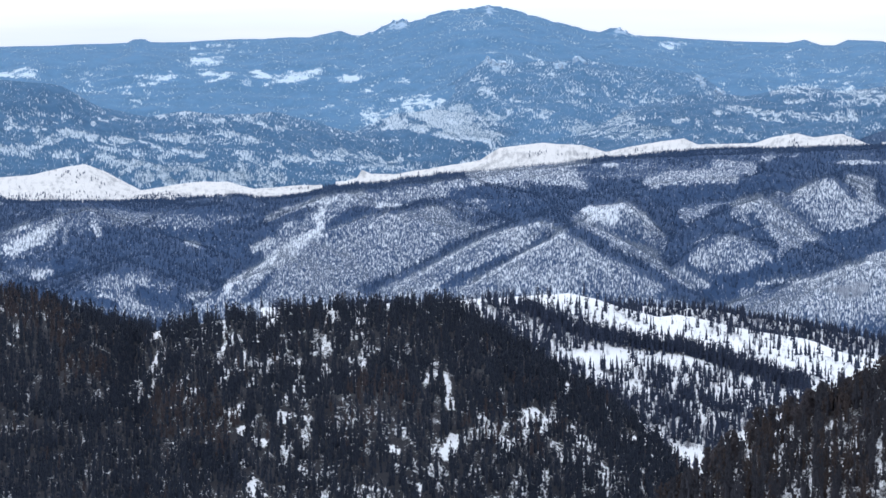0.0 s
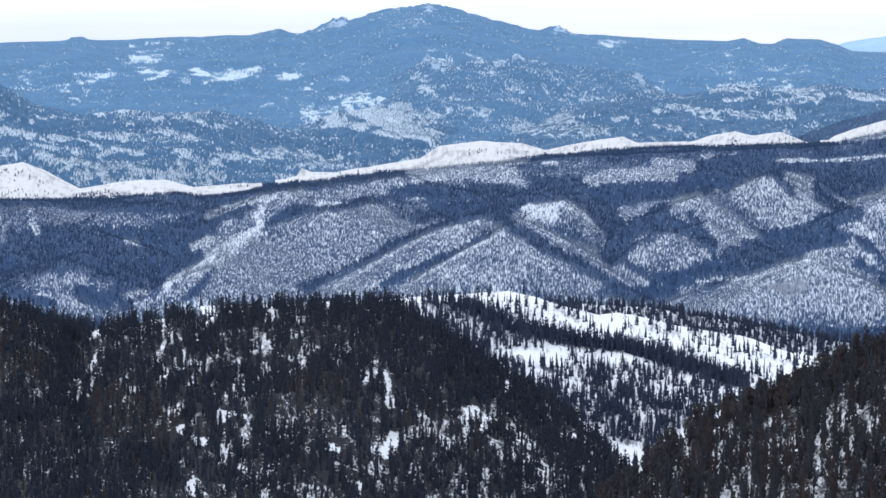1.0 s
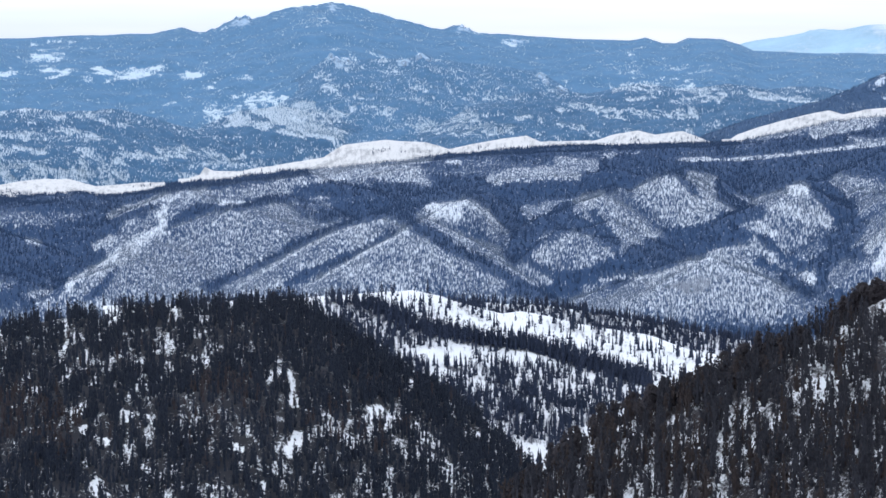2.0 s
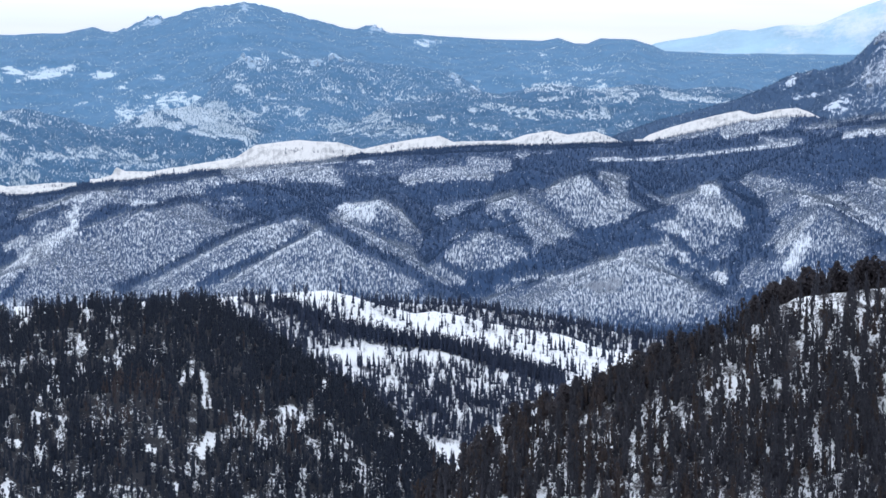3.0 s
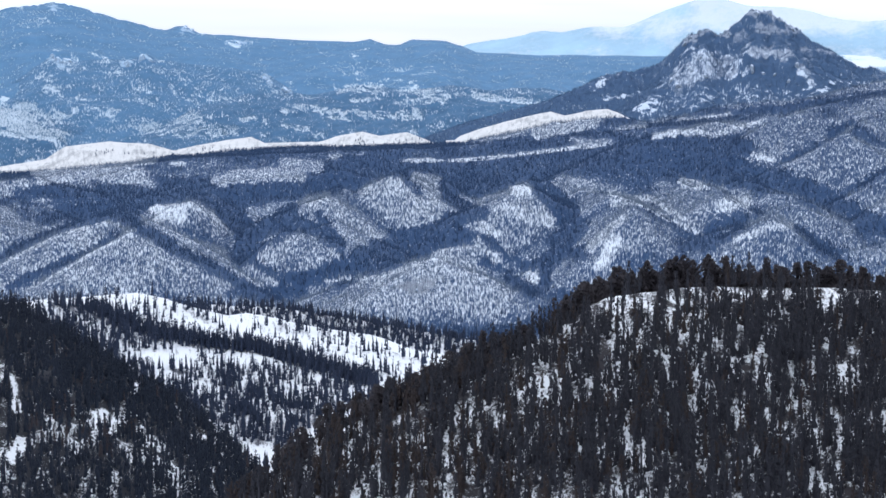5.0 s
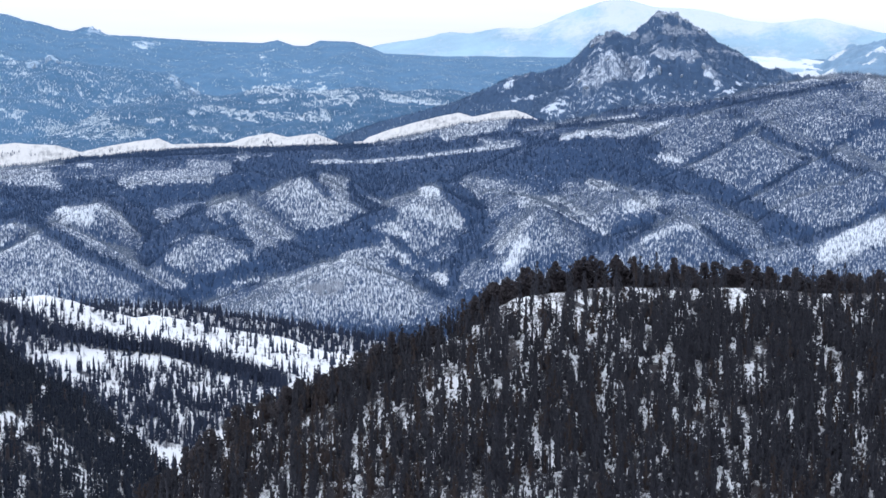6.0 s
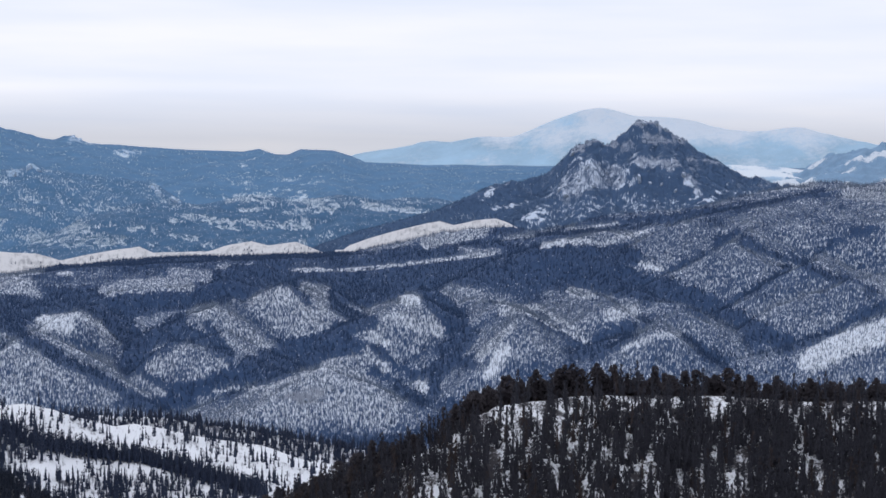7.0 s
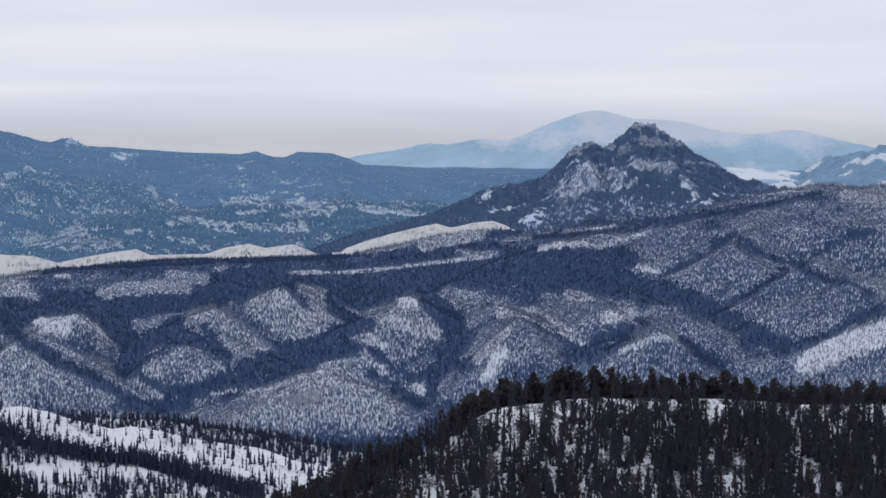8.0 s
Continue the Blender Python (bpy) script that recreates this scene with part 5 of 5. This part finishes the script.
# ---- granite outcrops ----
def granite(name, tint, snow):
    m, n, l, b = nodes(name)
    tc = n.new("ShaderNodeTexCoord").outputs["Object"]
    g = n.new("ShaderNodeNewGeometry")
    up = n.new("ShaderNodeSeparateXYZ")
    l.new(g.outputs["Normal"], up.inputs[0])
    grain = noise_node(n, l, tc, 3.0, 6.0, 0.7)
    crack = noise_node(n, l, tc, 3.2, 5.0, 0.7, (1.0, 1.0, 0.4))
    c = mixc(n, l, ramp(n, l, crack, 0.34, 0.64), tuple(v * 0.3 for v in tint), tuple(v * 1.25 for v in tint))
    c = mixc(n, l, ramp(n, l, mul_add(n, l, grain, 0.6, up.outputs["Z"]), 0.95, 1.1), c, snow)
    l.new(c, b.inputs["Base Color"])
    b.inputs["Roughness"].default_value = 0.9
    bump(n, l, b, crack, 0.2)
    return m


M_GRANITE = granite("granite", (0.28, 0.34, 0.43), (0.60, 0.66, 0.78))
# a second granite, its tint paled and blued to paint haze on far rocks
M_GRANITE_HAZED = granite("haze_tinted_granite", (0.38, 0.50, 0.65), (0.58, 0.68, 0.80))


def outcrop_mesh(seed, material):
    """A blocky knob of jointed granite: a ball cut by random planes into facets, with cracks between blocks."""
    g = random.Random(seed)
    bm = bmesh.new()
    bmesh.ops.create_icosphere(bm, subdivisions=3, radius=1.0)
    planes = [(Vector((g.gauss(0, 1), g.gauss(0, 1), g.gauss(0.2, 0.6))).normalized(), g.uniform(0.55, 0.85)) for _ in range(11)]
    for v in bm.verts:
        for n, d in planes:
            k = v.co.dot(n) - d
            if k > 0:
                v.co -= n * k * 0.92
        v.co *= 1 + 0.10 * noise.noise(v.co * 3 + Vector((seed, 0, 0)))
        v.co.z *= 1.15
    me = bpy.data.meshes.new("granite_outcrop")
    bm.to_mesh(me)
    bm.free()
    me.materials.append(material)
    return me


def settle_on(sh, node):
    """The spot of the sheet at that bearing whose rise comes nearest to the node's, on the side towards the eye."""
    i = int(np.clip(np.searchsorted(sh.b[:, 0], node[0]), 0, sh.b.shape[0] - 1))
    rise = np.degrees(np.arctan2(sh.z[i] - EYE, sh.r[i]))
    top = int(np.argmax(rise))
    j = int(np.argmin(abs(rise[:top + 1] - node[1])))
    return Vector((sh.x[i, j], sh.y[i, j], sh.z[i, j]))


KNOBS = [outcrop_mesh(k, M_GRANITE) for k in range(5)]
FAR_KNOBS = [outcrop_mesh(10 + k, M_GRANITE_HAZED) for k in range(4)]
g = random.Random(21)
for sh, meshes, size, label, spots in (
        (butte, KNOBS, (2.6, 4.6), "grey granite outcrop with snow on its ledges, on the butte",
         [(16.94, 1.14), (17.09, 1.09), (17.35, 1.04), (17.58, 0.93), (17.90, 0.68), (15.93, 0.72), (15.59, 0.51), (15.80, 0.62), (15.44, 0.34), (16.38, 0.67), (17.23, -0.26), (17.52, -0.34), (17.81, -0.49), (16.06, 0.15), (15.80, 0.02), (16.26, -0.04), (15.61, -0.24), (15.94, -0.37), (18.01, -0.10), (16.97, -0.18), (15.34, -0.57), (15.16, -0.48)]),
        (mid, KNOBS, (1.3, 2.4), "snow-dusted granite ledge among burnt trunks on the spur",
         [(8.49, -5.35), (8.78, -5.27), (9.06, -5.38), (9.40, -5.21), (8.70, -5.49), (9.31, -5.34), (9.70, -5.29), (10.82, -5.19), (10.62, -4.74), (10.16, -5.65)]),
        (front, FAR_KNOBS, (5.0, 10.0), "granite outcrop coloured pale blue for haze on the mountain flank",
         [(3.04, -0.03), (3.19, -0.08), (1.01, -0.00), (1.14, -0.08), (2.67, -0.16), (5.80, -0.46), (5.90, -0.57), (6.27, -0.75), (6.37, -0.82), (1.38, -0.08)]),
        (far, FAR_KNOBS, (4.0, 6.5), "granite crag coloured pale blue for haze on the skyline of the far mountain",
         [(-1.67, 0.59), (-1.12, 0.83), (-0.91, 0.85), (3.99, 0.67), (4.13, 0.62), (5.23, 0.33), (1.02, 1.19)])):
    for spot in spots:
        rock = tagged(new("granite_outcrop", meshes[g.randrange(len(meshes))]), label, "rock", "granite outcrops")
        k = g.uniform(*size)
        rock.matrix_basis = Matrix.Translation(settle_on(sh, spot) - Vector((0, 0, 0.35 * k))) @ Matrix.Rotation(g.random() * 6.28, 4, "Z") @ Matrix.Diagonal((k * g.uniform(0.8, 1.3), k * g.uniform(0.8, 1.2), k * g.uniform(0.9, 1.4), 1))

# ---- wooded ridge behind the meadow ----
backr = range_sheet([(-2.26, -5.91, 1470), (1.61, -5.79, 1470), (3.69, -5.75, 1470), (4.74, -5.65, 1470), (5.79, -5.69, 1470), (6.83, -5.81, 1470), (8.14, -6.04, 1470), (9.45, -6.29, 1470), (10.50, -6.44, 1470), (12.06, -6.57, 1470), (15.92, -6.60, 1470)], [(-2.27, -7.06, 1360), (15.95, -7.88, 1360)], 0.06, 26, margin=0.5, jag=2, seed=8)
backr.wood = np.clip(0.9 + 0.7 * fbm(backr.x, backr.y, 60, 4, 2), 0, 1)
backr.build("wooded_ridge", M_MEADOW, "dark wooded ridge behind the snowy meadow", "ridge")
p = backr.scatter(9000, np.clip(backr.wood * 1.3 - 0.2, 0, 1), 5)
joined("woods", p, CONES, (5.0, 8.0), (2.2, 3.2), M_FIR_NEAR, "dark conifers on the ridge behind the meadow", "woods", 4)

# ---- snowy meadow ridge ----
mead = range_sheet([(-3.71, -5.70, 1330), (-1.10, -5.59, 1330), (0.21, -5.53, 1330), (0.99, -5.49, 1330), (2.04, -5.44, 1330), (2.95, -5.35, 1330), (3.61, -5.50, 1330), (4.13, -5.69, 1330), (4.97, -5.88, 1330), (5.43, -5.83, 1330), (5.95, -5.95, 1330), (6.72, -6.12, 1330), (8.27, -6.33, 1330), (9.30, -6.65, 1330), (10.17, -6.84, 1330), (11.41, -7.07, 1330), (14.66, -7.53, 1330), (18.48, -7.56, 1330)],
                   [(-3.73, -10.29, 1010), (1.53, -10.05, 1010), (4.81, -10.02, 1010), (8.29, -8.41, 1040), (18.53, -10.09, 1010)], 0.07, 110, margin=0.5, jag=1.6, relief=12, relief_size=110, seed=9)
TREELINE = [(-0.05, -5.64, 0), (1.13, -5.75, 0), (2.30, -5.85, 0), (3.09, -6.13, 0), (4.13, -6.48, 0), (5.43, -6.78, 0), (6.73, -7.09, 0), (8.03, -7.42, 0), (9.31, -7.88, 0)]
below = np.interp(mead.b, [q[0] for q in TREELINE], [q[1] for q in TREELINE]) - mead.rise()
mg = fbm(mead.x, mead.y, 35, 4, 50)
MEADOW_TREES = [
    (1, 0.08, (0.93, -5.65), (1.91, -5.80), (2.82, -6.18), (3.61, -6.41), (4.52, -6.58), (5.69, -6.74), (6.73, -7.05), (7.77, -7.36), (8.35, -7.54)),
    (0.8, 0.05, (3.61, -7.08), (4.79, -7.49), (5.70, -7.79), (7.13, -8.23)),
    (0.95, 0.34, (0.60, -6.10), (1.52, -6.68), (2.57, -7.20), (3.61, -7.71), (4.53, -8.21)),
    (0.6, 0.07, (4.00, -5.69), (4.78, -6.27), (5.17, -6.40)),
    (0.5, 0.12, (6.08, -6.06), (6.72, -6.25)),
    (0.85, 0.38, (4.92, -8.15), (5.71, -8.59), (6.23, -8.84)),
]
mead.wood = np.where(below < 0, np.clip(0.05 + 0.8 * (mg - 0.05), 0, 1), np.clip(0.30 + 1.0 * mg + 0.2 * np.clip((below - 0.8) / 0.5, 0, 1), 0.06, 1))
mead.wood = np.clip(paint(mead, mead.wood, MEADOW_TREES, mg + fbm(mead.x, mead.y, 8, 3, 51), 1.0), 0, 1)
mead.build("meadow_ridge", M_MEADOW, "open snowy meadow ridge with a line of dark pines", "meadow")
FIRS = [cone_template(5, 4, 20 + k, 0.45) for k in range(5)] + [pine_template(50 + k, 17, flat=0.8, tuft=1.35, hang=0.5, whorls=5, fold=True, core=0.22) for k in range(5)]
p = mead.scatter(21000, np.clip(np.where((below < 0) & (mead.wood < 0.45), 0.03 + 0.9 * np.clip(mg - 0.16, 0, 1), mead.wood * 1.05), 0, 1), 6)
belt = paint(mead, 0 * mead.z, MEADOW_TREES[:2], mg, 0.6)
p = np.concatenate([p, mead.scatter(70000, 0.9 * belt * np.where(below < 0.3, 1.0, 0.35) * np.clip((mead.b - 1.2) / 1.5, 0.12, 1), 61)])
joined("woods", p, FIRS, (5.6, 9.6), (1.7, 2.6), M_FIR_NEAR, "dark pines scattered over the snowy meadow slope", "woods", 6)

# ---- wooded hill on the near side of the valley ----
left_crest = [(-13.89, -4.59, 1150), (-10.14, -5.27, 1120), (-9.38, -5.44, 1120), (-8.24, -5.79, 1120), (-7.09, -6.14, 1120), (-6.57, -6.25, 1040), (-5.92, -6.07, 1040), (-5.14, -5.91, 1040), (-4.10, -5.89, 1040), (-2.93, -5.77, 1040), (-1.10, -5.67, 1040), (0.21, -5.66, 1040), (0.86, -6.02, 1000), (1.52, -6.45, 1000), (2.83, -7.26, 980), (4.14, -8.00, 950), (5.19, -8.95, 920), (5.65, -9.50, 900), (6.20, -10.60, 900), (6.60, -11.80, 900)]
LEFT_WOODS = [
    (1, 0.55, (-0.58, -5.90), (0.86, -6.68), (2.17, -7.20), (3.35, -7.64), (4.14, -8.03)),
    (0.84, 0.65, (1.26, -9.01), (3.10, -9.52), (4.93, -9.89)),
    (0.8, 0.17, (3.88, -8.03), (5.19, -8.85), (5.71, -9.17)),
    (0.98, 0.78, (-10.16, -6.83), (-8.89, -6.86), (-7.21, -6.37)),
    (0.98, 0.91, (-10.19, -8.62), (-8.65, -8.66), (-7.62, -8.43)),
    (0.95, 0.52, (-6.46, -8.45), (-5.29, -8.59)),
    (0.2, 0.14, (2.02, -8.11), (2.34, -8.56)),
    (0.4, 0.12, (2.96, -8.46), (3.42, -8.90)),
    (0.2, 0.10, (4.34, -8.67), (4.73, -8.75)),
    (0.5, 0.17, (2.57, -8.90), (3.36, -9.29), (4.02, -9.70)),
    (0.5, 0.10, (4.15, -9.41), (5.00, -9.47)),
    (0.4, 0.08, (1.13, -8.63), (1.55, -8.91)),
]
LEFT_SNOW = [
    (0.1, 0.05, (-6.72, -6.38), (-6.28, -6.23)),
    (0.15, 0.05, (-4.62, -6.40), (-4.63, -7.05)),
    (0.3, 0.09, (-5.30, -6.01), (-5.01, -6.09)),
    (0.02, 0.07, (-3.48, -6.99), (-3.30, -7.61)),
    (0.02, 0.13, (-3.98, -7.94), (-3.66, -8.16)),
    (0.1, 0.09, (-3.33, -8.20), (-3.04, -8.29)),
    (0.15, 0.07, (-2.36, -7.26), (-2.25, -7.59)),
    (0.25, 0.09, (-6.22, -7.42), (-5.78, -7.58)),
    (0.25, 0.07, (-5.10, -7.23), (-5.05, -7.43)),
    (0.2, 0.10, (-4.66, -8.47), (-4.31, -8.80)),
    (0.05, 0.13, (-1.30, -8.89), (-1.04, -9.02)),
    (0.02, 0.13, (-0.91, -9.53), (-0.51, -10.08)),
    (0.1, 0.09, (-3.36, -9.26), (-2.92, -9.93)),
    (0.2, 0.12, (-4.71, -9.66), (-4.45, -9.76)),
    (0.15, 0.08, (-6.97, -8.33), (-7.06, -8.95)),
    (0.3, 0.08, (0.08, -7.33), (0.21, -7.98)),
    (0.3, 0.16, (0.18, -9.02), (0.29, -8.89)),
    (0.3, 0.09, (2.83, -7.58), (2.96, -7.45)),
]
DRY_STANDS = [
    (1, 0.36, (-10.15, -5.62), (-9.39, -5.95), (-8.75, -6.35)),
    (1, 0.29, (-8.64, -7.12), (-8.06, -7.20)),
    (1, 0.59, (-6.33, -8.32), (-5.29, -8.59)),
    (0.8, 0.39, (-2.41, -8.23), (-1.36, -7.98)),
    (0.6, 0.39, (1.00, -8.50), (2.31, -8.88)),
]
lefth = range_sheet(left_crest, [(-14.00, -10.76, 760), (-1.11, -11.34, 740), (6.61, -12.30, 740)], 0.06, 160, back=160, back_fall=0.45, margin=0.4, bulge=1.25, jag=3, jag_size=60, relief=16, relief_size=110, seed=10)
lg = 0.74 * fbm(lefth.x, lefth.y * 0.25, 4, 2, 62) + 0.27 * fbm(lefth.x, lefth.y * 0.5, 14, 3, 60) + 0.3 * fbm(lefth.x, lefth.y, 70, 3, 61)
lefth.wood = np.clip(0.97 + 0.04 * np.clip((-6.5 - lefth.b) / 0.8, 0, 1) - 0.075 * np.clip((lefth.b + 6.0) / 3, 0, 1) + 1.0 * lg, 0.15, 1)
fray = fbm(lefth.x, lefth.y * 0.3, 6, 3, 63) + 0.5 * lg
lefth.wood = paint(lefth, paint(lefth, lefth.wood, LEFT_WOODS, fray, 1.5), LEFT_SNOW, 1.3 * fray - 0.25, 2.2)
lefth.wood = np.clip(lefth.wood + 0.5 * np.clip(lefth.wood, 0, 0.6) * fbm(lefth.x, lefth.y * 0.3, 2.6, 2, 64), 0.02, 1)
dry = paint(lefth, 0.03 + 0 * lefth.z, DRY_STANDS, fray, 1.5)
lefth.build("wooded_hill", M_LEFT, "near hill of dense dark pines with snow showing through", "hill")
PINES = [pine_template(70 + k, 22, flat=0.8, tuft=1.32, hang=0.4, whorls=(0, 6, 7)[k % 3], fold=True, core=0.24) for k in range(9)]
view = ((lefth.b > -11.5) & (lefth.s < 1.12)).astype(float)
grown = view * np.clip(lefth.wood * 1.35 - 0.32, 0, 1)
p = lefth.scatter(21000, grown * (1 - 0.62 * dry), 7)
joined("woods", p, PINES, (5.0, 8.4), (2.2, 3.2), M_PINE_L, "dense dark pines on the near wooded hill", "woods", 7)
p = lefth.scatter(21000, grown * 0.62 * dry, 8)
joined("dry_woods", p, PINES, (5.0, 8.0), (2.2, 3.1), M_RUST, "rust-brown dry pines among the green ones", "woods", 8)

# ---- steep hill with a crest of tall pines ----
hill_crest = [(3.69, -11.63, 600), (4.48, -10.67, 600), (5.53, -9.99, 612), (6.85, -8.93, 612), (8.16, -8.25, 628), (9.46, -7.67, 628), (10.76, -7.16, 645), (12.06, -6.57, 645), (12.96, -6.04, 656), (13.37, -5.70, 656), (13.76, -5.48, 664), (14.80, -5.34, 664), (16.10, -5.17, 672), (17.27, -5.17, 672), (18.30, -5.19, 680), (20.49, -5.22, 680), (22.63, -5.23, 680), (25.54, -5.45, 680), (28.00, -6.06, 680)]
hill = range_sheet(hill_crest, [(3.69, -12.91, 500), (13.43, -12.29, 490), (28.06, -10.64, 490)], 0.06, 110, back=140, back_fall=0.22, margin=0.3, bulge=1.15, jag=1.6, jag_size=30, relief=6, relief_size=60, seed=11)
hg = fbm(hill.b * 30, hill.s * 12, 7, 3, 70)
hill.wood = np.clip(0.55 - 0.05 * np.clip((hill.b - 13.0) / 1.0, 0, 1) + 0.11 * np.clip((hill.b - 15.0) / 1.5, 0, 1) + 0.06 * np.clip((12.0 - hill.b) / 2, 0, 1) + 0.34 * hg + 0.58 * fbm(hill.x, hill.y * 0.3, 2.8, 2, 71), 0, 1)
hill.build("pine_hill", M_HILL, "steep near hill with snow between tall dark pines", "hill")
BIG = [pine_template(100 + k, 320, flat=0.2, tuft=0.95, hang=0.3, whorls=(0, 0, 0, 9)[k % 4], fold=True, core=0.17) for k in range(7)]
MEDIUM = [pine_template(130 + k, 54, flat=0.8, tuft=1.05, hang=0.6, whorls=(0, 8, 9)[k % 3], fold=True, core=0.20) for k in range(9)]
trunk_v, trunk_f = trunk_template()
trunk_mesh = raw_mesh("trunk", trunk_v, trunk_f)
trunk_mesh.materials.append(M_BARK)
PINE_LABEL = "tall dark ponderosa pine on the crest of the snowy hill"
MASTERS = []
for k, (tv, tf) in enumerate(BIG):
    tree = tagged(new("pine_tree"), PINE_LABEL, "tree", "pines along the hill's crest")
    crown_mesh = raw_mesh("crown", tv * (0.52 + 0.09 * (k % 3), 0.52 + 0.09 * (k % 3), 1.0), tf)
    crown_mesh.materials.append(M_PINE)
    for part_name, me in (("trunk", trunk_mesh), ("crown", crown_mesh)):
        new(part_name, me).parent = tree
    MASTERS.append(tree)


def on_hill(b, s):
    """The spot on the hill at a bearing and at a height from foot (0) to crest (1) and behind it."""
    i = int(np.clip(np.searchsorted(hill.b[:, 0], b), 0, hill.b.shape[0] - 1))
    j = int(np.argmin(abs(hill.s[i] - s)))
    return Vector((hill.x[i, j], hill.y[i, j], hill.z[i, j]))


# the crest row, thickest behind the edge of the snow
g = random.Random(9)
used = 0
while used < 300:
    b = g.uniform(12.9, 24.5) if used % 4 else g.uniform(6.0, 12.9)
    s = 1.0 + (0.03 + abs(g.gauss(0.10, 0.12)) if b > 11.0 else g.uniform(-0.12, 0.15))
    h = g.uniform(6.4, 9.0) * (1.0 if b > 10 else 0.85) * g.choice((1.0, 1.0, 1.12, 0.7))
    m = Matrix.Translation(on_hill(b, s) - Vector((0, 0, 0.25))) @ Matrix.Rotation(g.random() * 6.28, 4, "Z")
    tree = MASTERS[used] if used < len(MASTERS) else copy_thing(MASTERS[g.randrange(len(MASTERS))], m)
    tree.matrix_basis = m @ Matrix.Diagonal((h, h, h, 1))
    used += 1
p = hill.scatter(24500, (hill.s < 1.0) * (hill.rise() > -10.5) * np.clip(hill.wood * 1.5 - 0.12, 0.10, 1) * 0.84 * (1 - np.clip((hill.s - 0.84) / 0.06, 0, 1) * np.where(hill.b > 13.3, 0.88, 0.0)) * (1 + 0.28 * np.clip((hill.b - 12) / 3, 0, 1)) * np.clip(1.35 - 0.5 * hill.s, 0.85, 1.25) * (1 - 0.28 * np.clip((12.5 - hill.b) / 1.0, 0, 1)), 12)
tan_ones = np.random.default_rng(14).random(len(p)) < np.interp(np.degrees(np.arctan2(p[:, 0], p[:, 1])), [10, 14], [0.30, 0.08])
joined("woods", p[~tan_ones], MEDIUM, (6.4, 9.8), (1.8, 2.75), M_PINE_H, "tall dark pines standing in the snow of the steep hillside", "woods", 12)
joined("dry_woods", p[tan_ones], MEDIUM, (6.0, 9.0), (2.2, 3.2), M_BROWN, "brown-tinged pines among the dark ones on the steep hillside", "woods", 13)
